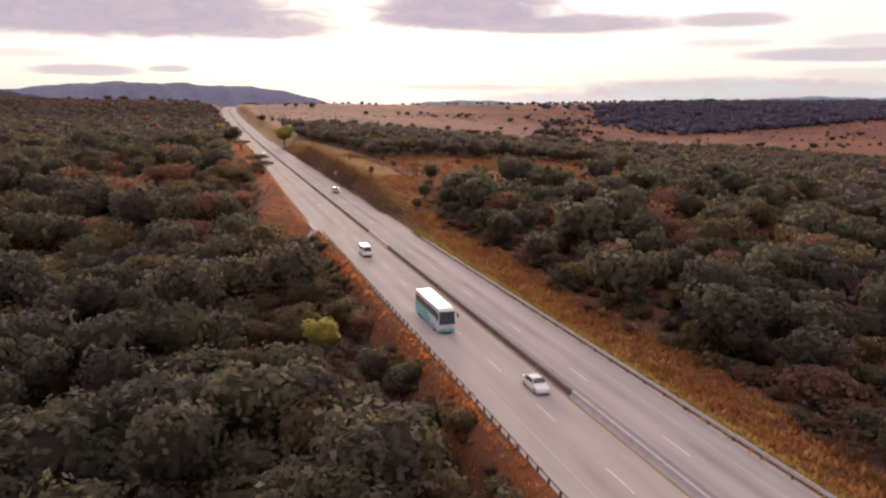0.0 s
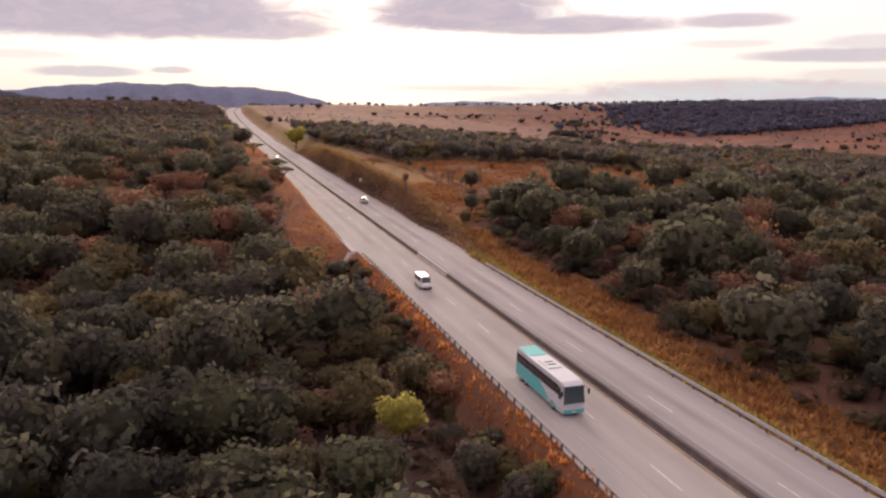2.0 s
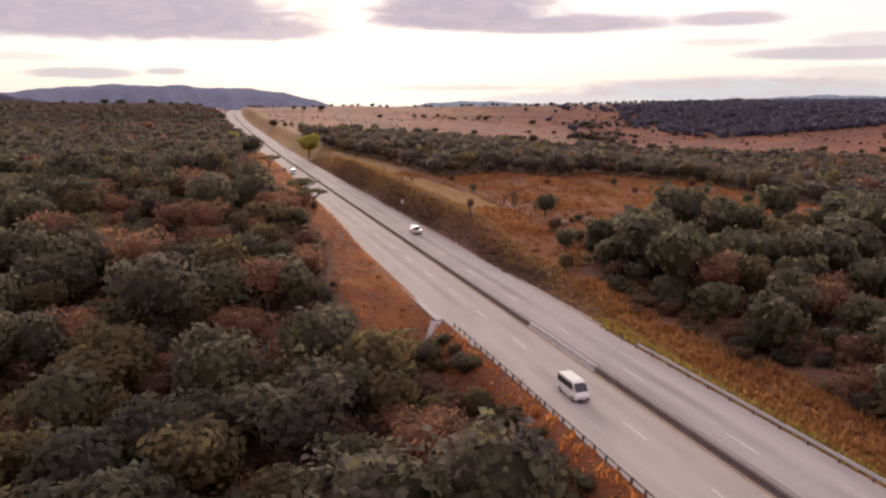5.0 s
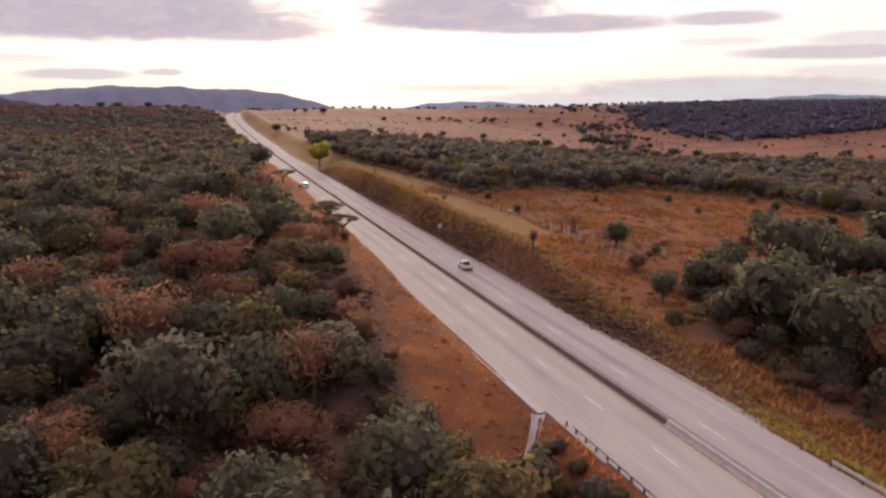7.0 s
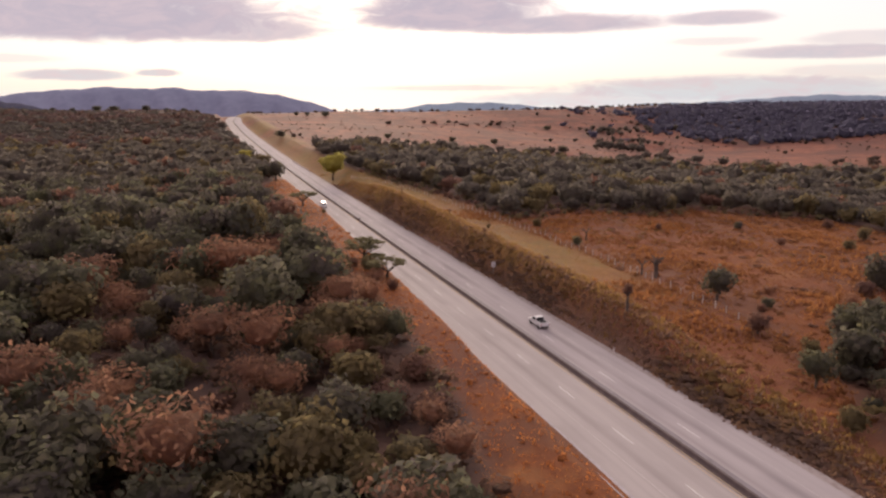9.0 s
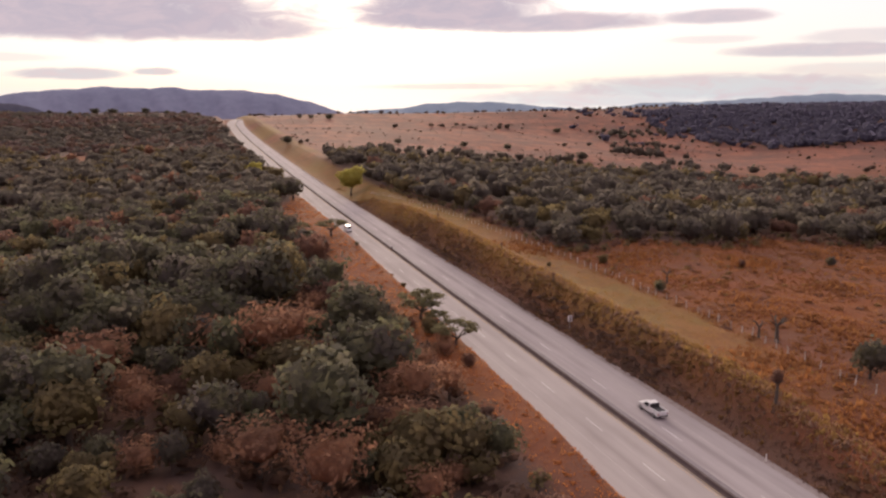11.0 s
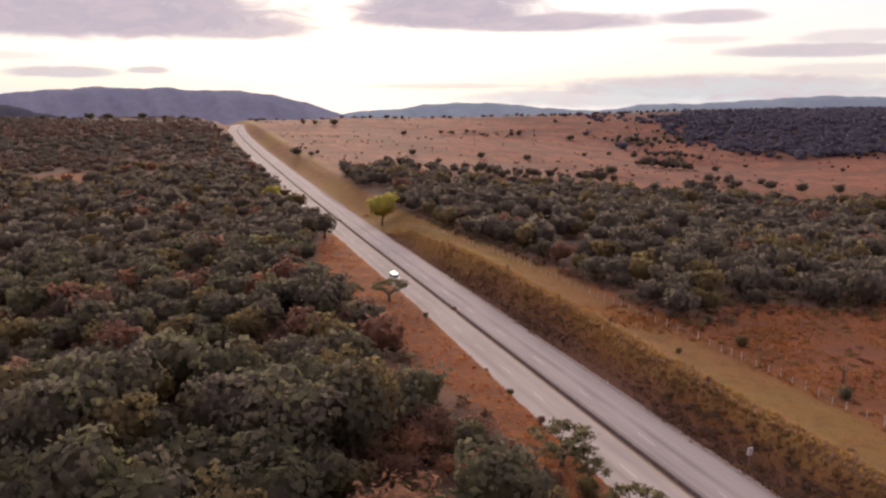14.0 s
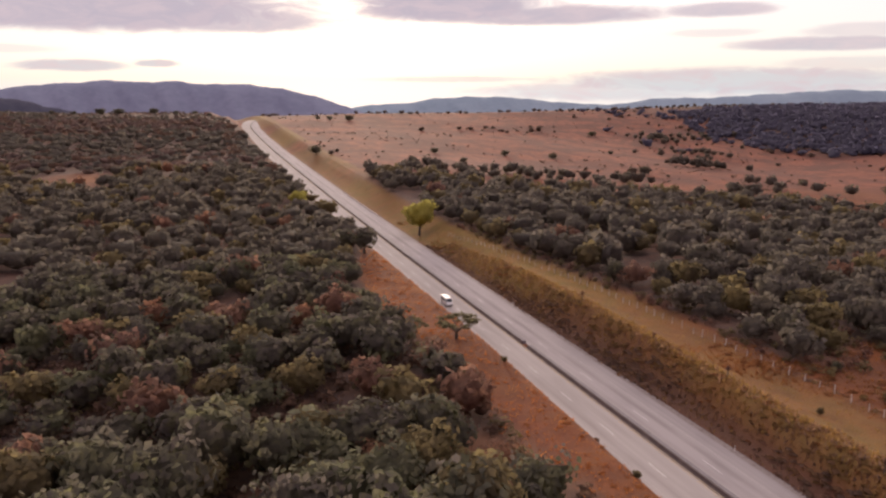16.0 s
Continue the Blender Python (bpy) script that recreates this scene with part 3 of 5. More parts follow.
# the blue haze of distance is mixed into these hills' base colours
M_HILL = hill_material("hazed_wooded_hill", (0.150, 0.158, 0.225), (0.190, 0.198, 0.270))
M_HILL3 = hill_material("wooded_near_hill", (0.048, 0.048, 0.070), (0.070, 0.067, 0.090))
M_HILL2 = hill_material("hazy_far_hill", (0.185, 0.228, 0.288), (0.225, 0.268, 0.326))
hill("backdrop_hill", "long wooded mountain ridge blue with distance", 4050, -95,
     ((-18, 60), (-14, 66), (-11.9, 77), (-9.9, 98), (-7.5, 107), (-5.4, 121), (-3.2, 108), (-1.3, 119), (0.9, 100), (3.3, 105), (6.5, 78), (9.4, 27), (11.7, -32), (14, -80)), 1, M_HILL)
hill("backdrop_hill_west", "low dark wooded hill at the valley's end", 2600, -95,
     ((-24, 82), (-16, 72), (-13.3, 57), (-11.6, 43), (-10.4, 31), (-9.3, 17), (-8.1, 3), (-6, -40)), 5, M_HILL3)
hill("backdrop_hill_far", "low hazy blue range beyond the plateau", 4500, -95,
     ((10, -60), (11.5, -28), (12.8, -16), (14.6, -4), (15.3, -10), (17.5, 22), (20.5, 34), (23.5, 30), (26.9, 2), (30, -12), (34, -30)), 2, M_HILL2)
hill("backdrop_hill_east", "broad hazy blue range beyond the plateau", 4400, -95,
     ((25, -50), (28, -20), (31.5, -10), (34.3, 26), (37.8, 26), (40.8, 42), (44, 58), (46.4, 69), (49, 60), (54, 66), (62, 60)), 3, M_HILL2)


# ---- plants: shared meshes ----
def ico(sub):
    bm = bmesh.new()
    bmesh.ops.create_icosphere(bm, subdivisions=sub, radius=1.0)
    v = np.array([p.co[:] for p in bm.verts])
    f = np.array([[q.index for q in t.verts] for t in bm.faces])
    bm.free()
    return v, f


ICO1, ICO2 = ico(1), ico(2)
OCTA = (np.array([(1, 0, 0), (-1, 0, 0), (0, 1, 0), (0, -1, 0), (0, 0, 1), (0, 0, -1)], float),
        np.array([(0, 2, 4), (2, 1, 4), (1, 3, 4), (3, 0, 4), (2, 0, 5), (1, 2, 5), (3, 1, 5), (0, 3, 5)]))


def quads_at(r, centre, normal, size, thin=1.0):
    """Two triangles for each leaf clump, bent a little across the middle."""
    n = len(centre)
    u = np.cross(normal, r.normal(size=(n, 3)))
    u /= np.linalg.norm(u, axis=1, keepdims=True) + 1e-9
    v = np.cross(normal, u)
    s = (size * r.uniform(0.6, 1.4, n))[:, None]
    a, b = u * s, v * s * thin
    fold = normal * s * r.uniform(-0.25, 0.35, n)[:, None]
    p = np.stack([centre - a + fold, centre - b, centre + a + fold, centre + b], 1)
    k = np.arange(n)[:, None] * 4
    t = np.concatenate([k + [0, 1, 3], k + [1, 2, 3]], 0)
    return p.reshape(-1, 3), t


def leafy_mesh(name, arrays, mat):
    """A mesh of foliage that is shaded softly, by the way each clump faces."""
    v, f, n = arrays
    me = tri_mesh(name, v, f, mat)
    n = n / (np.linalg.norm(n, axis=1, keepdims=True) + 1e-9)
    me.polygons.foreach_set("use_smooth", np.ones(len(me.polygons), bool))
    me.normals_split_custom_set_from_vertices(n.astype(np.float32).tolist())
    return me


def crown_arrays(seed, count, size, lobes_n=7, flat=0.8, detail=ICO1, thin=0.8, inner=0.9, spread=0.62):
    """A crown of unit radius whose foot is at z = 0: one billowing body with leaf clumps all over it, as vertices, triangles and normals."""
    r = np.random.RandomState(seed)
    mid = np.array([0, 0, flat * 0.62])
    stretch = np.array([r.uniform(0.85, 1.15), r.uniform(0.85, 1.15), 1.0])
    centres, radii = [mid], [np.array([0.70, 0.70, flat * 0.62]) * stretch]
    for k in range(lobes_n):
        a = 2 * np.pi * (k + r.uniform(-0.35, 0.35)) / lobes_n
        d, rad = spread * r.uniform(0.35, 1.1), r.uniform(0.26, 0.42)
        centres.append(np.array([np.cos(a) * d, np.sin(a) * d, flat * r.uniform(0.4, 1.2)]) * stretch)
        radii.append(np.array([rad, rad, rad * r.uniform(0.7, 0.95)]))
    centres, radii = np.array(centres), np.array(radii)

    def surface(ways):
        """Where rays from the middle leave the lobes, and the way the lobe faces there."""
        o, d = (mid - centres) / radii, ways[:, None, :] / radii
        a, b, c = (d * d).sum(-1), (o * d).sum(-1), (o * o).sum(-1) - 1
        disc = b * b - a * c
        s = np.where(disc > 0, (-b + np.sqrt(np.maximum(disc, 0))) / a, 0)
        i = s.argmax(1)
        s = np.maximum(s.max(1), 0.05)[:, None]
        n = (mid + ways * s - centres[i]) / radii[i]
        return s, n / (np.linalg.norm(n, axis=1, keepdims=True) + 1e-9)

    base, core_f = detail
    s, n = surface(base)
    for k in range(3):
        s = s * (1 + 0.06 * np.sin(base @ r.normal(size=3) * (3 + 2 * k) + r.uniform(0, 6)))[:, None]
    core_v, core_n = mid + base * s * inner, n + 0.5 * base
    dirs = r.normal(size=(count, 3))
    dirs[:, 2] = dirs[:, 2] * 0.8 + 0.35
    dirs /= np.linalg.norm(dirs, axis=1, keepdims=True)
    s, n = surface(dirs)
    cen = mid + dirs * s * (0.78 + 0.30 * r.uniform(0, 1, count) ** 1.2)[:, None]
    lean = n + r.normal(size=(count, 3)) * 0.42
    lean /= np.linalg.norm(lean, axis=1, keepdims=True)
    lv, lf = quads_at(r, cen, lean, np.full(count, size), thin)
    return np.concatenate([core_v, lv]), np.concatenate([core_f, lf + len(core_v)]), np.concatenate([core_n, np.repeat(n + 0.5 * dirs + 0.12 * lean, 4, 0)])


def limb(bm, a, b, r0, r1, n=6):
    a, b = Vector(a), Vector(b)
    m = (b - a).to_track_quat("Z", "Y").to_matrix()
    lo = [bm.verts.new(a + m @ Vector((math.cos(6.283 * i / n) * r0, math.sin(6.283 * i / n) * r0, 0))) for i in range(n)]
    hi = [bm.verts.new(b + m @ Vector((math.cos(6.283 * i / n) * r1, math.sin(6.283 * i / n) * r1, 0))) for i in range(n)]
    for i in range(n):
        bm.faces.new((lo[i], lo[(i + 1) % n], hi[(i + 1) % n], hi[i]))
    bm.faces.new(hi)


def trunk_mesh(name, seed, height, reach, girth=0.055, limbs=5, fine=True):
    """A tapered trunk with spreading limbs; height is where the limbs part."""
    r = random.Random(seed)
    bm = bmesh.new()
    lean = (r.uniform(-0.08, 0.08), r.uniform(-0.08, 0.08))
    fork = Vector((lean[0], lean[1], height))
    mid = Vector((lean[0] * 0.3, lean[1] * 0.3, height * 0.5))
    limb(bm, (0, 0, -0.25), mid, girth * 1.35, girth)
    limb(bm, mid, fork, girth, girth * 0.8)
    for k in range(limbs):
        a = 6.283 * (k + r.uniform(-0.3, 0.3)) / limbs
        elbow = fork + Vector((math.cos(a) * reach * 0.45, math.sin(a) * reach * 0.45, reach * r.uniform(0.25, 0.5)))
        limb(bm, fork - Vector((0, 0, girth)), elbow, girth * 0.6, girth * 0.4, 5)
        for s in (-0.5, 0.5) if fine else ():
            limb(bm, elbow, elbow + Vector((math.cos(a + s) * reach * 0.5, math.sin(a + s) * reach * 0.5, reach * r.uniform(0.15, 0.4))), girth * 0.38, girth * 0.14, 4)
    me = bpy.data.meshes.new(name)
    bm.to_mesh(me)
    bm.free()
    me.materials.append(M_BARK)
    return me


# kinds of plant: crown meshes of unit radius, material, label
KINDS = {
    "green": ([leafy_mesh("crown", crown_arrays(10 + k, 520, 0.076, 8 + k % 4, 0.82, ICO1, 0.75, 0.8), M_GREEN) for k in range(6)], "tree", "dark green broadleaf tree in dense dry woodland", "trees of the woodland"),
    "dark": ([leafy_mesh("crown", crown_arrays(20 + k, 520, 0.076, 8 + k % 3, 0.86, ICO1, 0.75, 0.8), M_DARK) for k in range(4)], "darkened_tree", "blackish green woodland tree, edge dimming put into its leaf colour", "evergreen trees of the woodland"),
    "olive": ([leafy_mesh("crown", crown_arrays(30 + k, 520, 0.076, 8 + k % 4, 0.76, ICO1, 0.75, 0.8), M_OLIVE) for k in range(4)], "scrub_tree", "olive green rounded tree among dry scrub", "olive trees of the woodland"),
    "bare": ([leafy_mesh("crown", crown_arrays(50 + k, 640, 0.062, 11, 0.74, ICO1, 0.45, 0.62), M_BARE) for k in range(4)], "bare_tree", "nearly leafless tree with pinkish brown twigs", "bare pinkish trees"),
    "brown": ([leafy_mesh("crown", crown_arrays(70 + k, 520, 0.08, 7, 0.7, ICO1, 0.6, 0.72), M_BROWN) for k in range(3)], "shrub", "withered brown shrub in dry grass", "withered shrubs"),
    "yellow": ([leafy_mesh("crown", crown_arrays(90 + k, 800, 0.08, 9, 0.95, ICO2, 0.8, 0.84), M_YELLOWLEAF) for k in range(2)], "yellow_tree", "bright yellow-green leafy tree beside the road", "yellow-green trees"),
}
TRUNKS = [trunk_mesh("trunk", 5 + k, 0.42, 0.55, 0.06, 4, False) for k in range(4)]


def plant(kind, x, y, radius, rnd, lift=0.25, tall=1.0, label="", name=""):
    """One tree or shrub standing on the ground: root > trunk, crown. lift: clear stem, as a part of the radius."""
    crowns, thing_name, words, group = KINDS[kind]
    root = tagged(new(name or thing_name), label or words, "shrub" if kind == "brown" else "tree", group)
    root.location = (x, y, float(ground_z(x, y)))
    root.rotation_euler = (0, 0, rnd.uniform(0, 6.28))
    root.scale = (radius * rnd.uniform(0.92, 1.08), radius * rnd.uniform(0.92, 1.08), radius * tall)
    stem = part("trunk", rnd.choice(TRUNKS), None, root)
    crown = part("crown", rnd.choice(crowns), None, root)
    stem.scale = (1, 1, max(0.6, (lift + 0.45) / 0.75))
    crown.location = (0, 0, lift)
    return root


def spots(x0, x1, y0, y1, step, seed, jitter=0.42):
    r = np.random.RandomState(seed)
    gx, gy = np.meshgrid(np.arange(x0, x1, step), np.arange(y0, y1, step))
    gx = gx + (np.arange(gx.shape[0]) % 2 * step / 2)[:, None]
    gx, gy = gx.ravel() + r.uniform(-jitter, jitter, gx.size) * step, gy.ravel() + r.uniform(-jitter, jitter, gx.size) * step
    return gx, gy


def mixture(x, y, u):
    """Kind of plant at a place: u is a random number from 0 to 1."""
    n = float(rough_noise(np.array(x), np.array(y), 0.035, 11))
    if x < 0:
        pink = np.interp(y, (0, 140, 170, 215, 250, 296, 318, 420, 700), (0.0, 0.02, 0.12, 0.15, 0.24, 0.24, 0.05, 0.01, 0.03))
        olive = np.interp(y, (0, 150, 250, 330, 420, 700), (0.20, 0.22, 0.25, 0.25, 0.10, 0.2))
        brown = np.interp(y, (0, 150, 220, 320, 420), (0.10, 0.14, 0.16, 0.12, 0.02))
    else:
        pink, olive, brown = 0.08, 0.18, 0.20
    if -30 < x < 0 and y < 175:
        olive += 0.22
    elif x < -30 and y < 150:
        olive -= 0.10
    if -48 < x < 0 and 232 < y < 318:
        pink += 0.16 if x > -36 else 0.04
    pink *= np.clip(1 + 0.9 * n, 0.1, 2)
    if u < pink:
        return "bare"
    if u < pink + olive:
        return "olive"
    if u < pink + olive + brown:
        return "brown"
    # darkened trees stand where the view dims towards its sides
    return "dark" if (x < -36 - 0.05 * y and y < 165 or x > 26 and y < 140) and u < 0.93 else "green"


def reserved(x, y):
    """Room kept round trees that stand out."""
    return any((x - a) ** 2 + (y - b) ** 2 < c * c for a, b, c in ((-22.7, 110.0, 6.5), (-23.0, 103.0, 5.0), (-26.5, 575.0, 8.0), (-25.5, 565.0, 7.0), (14.5, 528.0, 9.0), (-70.5, 288.0, 7.0), (-64.3, 274.0, 5.0), (-51.5, 256.5, 6.5), (-43.3, 238.0, 5.0), (-31.4, 301.0, 5.0), (-56.3, 277.5, 5.0)))


def near_woods():
    """Trees that the flight passes closely, each a thing of its own."""
    rnd = random.Random(4)
    made = {"green": 0, "olive": 0, "bare": 0, "brown": 0, "dark": 0}
    left = [(x, y) for x, y in zip(*spots(-122, -12, 60, 345, 5.4, 21)) if x < left_edge(y) - (1.2 if y < 188 else 3.6) and x > -44 - 0.30 * y]
    right = [(x, y) for x, y in zip(*spots(20, 152, 58, 262, 6.4, 22)) if cover_of(np.array([x]), np.array([y]))[0][0] > 0.2 and x > right_edge(y) + 2.6 and x < -10 + 1.142 * (y - 12)]
    left, right = [[(x, y) for x, y in side if rnd.random() > (0.2 if x < 0 else 0.35) * float(clearing(np.array(x), np.array(y))) + (0.0 if x < 0 else 0.04 if x < 42 else 0.14) and not reserved(x, y)] for side in (left, right)]
    rest = []
    for x, y in left + right:
        kind = mixture(x, y, rnd.random())
        size = {"green": 5.5, "olive": 4.8, "bare": 4.8, "brown": 4.3, "dark": 5.6}[kind] * rnd.choice((0.5, 0.65, 0.8, 0.9, 1.0, 1.15, 1.35)) * rnd.uniform(0.92, 1.08)
        if left_edge(y) - 9 < x < 0:
            size = min(size, 3.3)
        if made[kind] >= 300:
            rest.append((x, y, size, kind))
            continue
        made[kind] += 1
        plant(kind, x, y, size, rnd, lift=rnd.uniform(0.15, 0.6) if kind != "brown" else 0.0, tall=rnd.uniform(0.75, 1.15))
    return rest


LATER = near_woods()


def stuff(name, label, category, mat, protos, xs, ys, rad, tall, sink=0.0, seed=1):
    """Many plants too far off to pick apart, joined in one mesh."""
    r = np.random.RandomState(seed)
    vs, fs, ns, n = [], [], [], 0
    zs = ground_z(xs, ys)
    for i in range(len(xs)):
        v, f, m = protos[r.randint(len(protos))]
        a, s = r.uniform(0, 6.28), rad[i]
        turn = np.array([[math.cos(a), math.sin(a), 0], [-math.sin(a), math.cos(a), 0], [0, 0, 1]])
        vs.append(v @ turn * (s, s, s * tall[i]) + (xs[i], ys[i], zs[i] + sink * s))
        fs.append(f + n)
        ns.append(m @ turn)
        n += len(v)
    ob = new(name, leafy_mesh(name, (np.concatenate(vs), np.concatenate(fs), np.concatenate(ns)), mat))
    return tagged(ob, label, category, kind="stuff")


FAR_A = [crown_arrays(200 + k, 60, 0.15, 5, 0.8, ICO1, 0.85, 0.95) for k in range(6)]
MID = [crown_arrays(260 + k, 220, 0.11, 8, 0.8, ICO1, 0.8, 0.8) for k in range(6)]
M_SCRUB = leafage("upland_scrub", (0.125, 0.094, 0.080), (0.165, 0.118, 0.094), (0.20, 0.14, 0.108), cell=0.1)
FAR_D = [crown_arrays(280 + k, 7, 0.5, 0, 0.75, OCTA, 0.8, 0.8) for k in range(5)]
FAR_C = [crown_arrays(240 + k, 28, 0.21, 2, 0.75, OCTA, 0.5, 0.6) for k in range(5)]
FAR_B = [crown_arrays(220 + k, 14, 0.22, 5, 0.75, ICO1, 0.7, 0.95) for k in range(6)]
FAR_LOW = [(v, f, n / np.linalg.norm(n, axis=1, keepdims=True) + (0, 0, 1.3)) for v, f, n in FAR_B]   # seen from so far that only their tops show


def far_woods():
    r = np.random.RandomState(8)

    def keep(x, y, part_of):
        return r.uniform(0, 1, len(x)) < part_of

    # left slope, middle distance
    x, y = spots(-260, -12, 345, 730, 7.0, 31)
    k = ~np.array([reserved(a, b) for a, b in zip(x, y)]) & (x < left_edge(y) - np.where(y < 480, 4.0, 2.5)) & (x > -95 - 0.36 * (y - 250)) & keep(x, y, np.interp(y, (345, 600, 730), (1, 0.92, 0.6)) * (1 - 0.6 * clearing(x * 1.3, y * 1.3))) & (glade(x, y) > 1)
    x, y = x[k], y[k]
    kinds = np.array([mixture(a, b, u) for a, b, u in zip(x, y, r.uniform(0, 1, len(x)))])
    for kind, mat, words in (("green", M_SLOPE, "dense dark green woodland on the slope"), ("olive", M_OLIVE, "olive green trees scattered through the woodland"),
                             ("bare", M_BARE, "bare pinkish trees scattered through the woodland"), ("brown", M_BROWN, "withered brown scrub in the woodland")):
        q = kinds == kind
        near = q & (y < 450)
        if near.any():
            stuff("woodland", words, "woodland", M_GREEN if kind == "green" else mat, MID, x[near], y[near], r.uniform(3.4, 6.0, near.sum()), r.uniform(0.75, 1.1, near.sum()), 0.22, 4)
        q = q & (y >= 450)
        if q.any():
            stuff("woodland", words, "woodland", mat, FAR_A, x[q], y[q], r.uniform(3.4, 5.8, q.sum()), r.uniform(0.75, 1.1, q.sum()), 0.22, 3)
    # left upland, thin scrub
    x, y = spots(-700, -14, 730, 1400, 9.4, 33)
    n = rough_noise(x, y, 0.02, 15)
    k = (x < left_edge(y) - 3) & (x > -130 - 0.40 * (y - 250)) & keep(x, y, 0.9 + 0.3 * n + 0.3 * (x < -200))
    u = r.uniform(0, 1, len(x)) + 0.35 * rough_noise(x, y, 0.018, 16) - 0.5 * smooth(-x, 190, 260)
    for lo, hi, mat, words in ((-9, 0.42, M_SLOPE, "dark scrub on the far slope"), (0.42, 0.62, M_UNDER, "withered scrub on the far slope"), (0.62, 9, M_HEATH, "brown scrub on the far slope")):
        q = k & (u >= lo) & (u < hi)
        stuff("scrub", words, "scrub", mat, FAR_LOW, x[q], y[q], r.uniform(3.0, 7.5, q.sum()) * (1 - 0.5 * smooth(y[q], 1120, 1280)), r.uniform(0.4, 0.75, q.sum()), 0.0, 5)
    # right: belt of woodland behind the fence and down into the valley
    x, y = spots(30, 420, 120, 720, 7.6, 35)
    k = (cover_of(x, y)[0] > 0.3) & (x > belt_side(y) + 1.0) & (x < 20 + 1.25 * (y - 20)) & ~((x < 150) & (y < 262) & (x < -10 + 1.142 * (y - 12))) & keep(x, y, 0.97 - 0.6 * clearing(x, y))
    kinds = r.choice(4, len(x), p=[0.74, 0.18, 0.05, 0.03])
    kinds = np.where((kinds == 3) & (y > 330), 0, kinds)
    for i, mat, words in ((0, M_SLOPE, "belt of dark green trees across the valley"), (1, M_OLIVE, "olive green trees in the valley woodland"),
                          (2, M_BROWN, "withered brown trees in the valley woodland"), (3, M_BARE, "bare pinkish trees in the valley woodland")):
        q = k & (kinds == i) & (y < 425) & (y > 300)
        if q.any():
            stuff("woodland", words, "woodland", mat, MID, x[q], y[q], r.uniform(3.2, 6.2, q.sum()), r.uniform(0.8, 1.2, q.sum()), 0.2, 6)
        q = k & (kinds == i) & ~q
        stuff("woodland", words, "woodland", mat, FAR_A, x[q], y[q], r.uniform(3.2, 6.4, q.sum()), r.uniform(0.8, 1.2, q.sum()), 0.2, 7)
    # dark wooded scarp of the plateau, thinning out along its foot
    x, y = spots(380, 1760, 700, 1400, 11.5, 37)
    n, n2 = rough_noise(x, y, 0.014, 19), rough_noise(x, y, 0.03, 23)
    top = 1330 - 0.03 * x + 25 * n2
    foot = scarp_foot(y) + 12 * n
    k = (x > foot) & (y > 815) & (y < top) & keep(x, y, 0.72 + 0.28 * smooth(x - foot, 0, 60) - 0.5 * smooth(n2, 0.6, 0.95))
    k |= (x > foot - 130) & (x < foot) & (y > 940) & keep(x, y, 0.03 + 0.35 * smooth(n, 0.3, 0.9))
    k &= x < 40 + 1.17 * (y - 12)
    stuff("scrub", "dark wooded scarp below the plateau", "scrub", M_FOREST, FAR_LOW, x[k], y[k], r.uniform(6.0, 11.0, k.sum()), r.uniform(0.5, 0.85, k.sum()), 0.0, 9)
    # upland grass: trees in loose clumps, fewer in the open
    x, y = spots(14, 1500, 600, 1460, 12.0, 39, 0.5)
    n, n2 = rough_noise(x, y, 0.022, 20), rough_noise(x, y, 0.009, 27)
    dens = np.clip(0.004 + 0.35 * smooth(n + n2, 1.0, 1.8), 0, 1) + 0.10 * smooth(x, 420, 620) + 0.4 * smooth(y, 1378, 1392) * (1 - smooth(y, 1425, 1440))
    k = keep(x, y, dens) & (x < 40 + 1.17 * (y - 12)) & (x > 16 + 0.012 * y)
    size = 1.4 + 4.2 * r.uniform(0, 1, len(x)) ** 1.6
    stuff("scattered_trees", "lone dark trees scattered over the dry upland grass", "trees", M_SCRUB, FAR_A, x[k], y[k], size[k], r.uniform(0.7, 1.0, k.sum()), 0.05, 11)
    # low scrub that mottles the upland grass
    x, y = spots(14, 1500, 640, 1420, 7.5, 45, 0.5)
    n = rough_noise(x * 0.5, y * 1.4, 0.05, 46) + 0.8 * rough_noise(x, y, 0.013, 47)
    k = keep(x, y, np.clip(0.03 + 0.34 * smooth(n, 0.4, 1.3), 0, 1)) & (x < 40 + 1.17 * (y - 12)) & (x > 18 + 0.012 * y)
    stuff("low_scrub", "low purplish brown scrub scattered over the upland grass", "scrub", M_SCRUB, FAR_D, x[k], y[k], r.uniform(0.9, 2.6, k.sum()), r.uniform(0.35, 0.6, k.sum()), 0.0, 48)
    # bushes along the front of the belt and behind the fence
    x, y = spots(26, 260, 330, 520, 3.4, 55)
    k = (np.abs(y - belt_near(x) - 2) < 9) & (x > belt_side(y)) | (np.abs(x - belt_side(y) - 2.5) < 4) & (y > 362)
    half = r.uniform(0, 1, len(x)) < 0.45
    for q, mat, words in ((k & half, M_BROWN, "withered bushes along the edge of the wood"), (k & ~half, M_OLIVE, "olive bushes along the edge of the wood")):
        stuff("undergrowth", words, "undergrowth", mat, FAR_C, x[q], y[q], r.uniform(0.9, 2.3, q.sum()), r.uniform(0.7, 1.1, q.sum()), 0.0, 56)
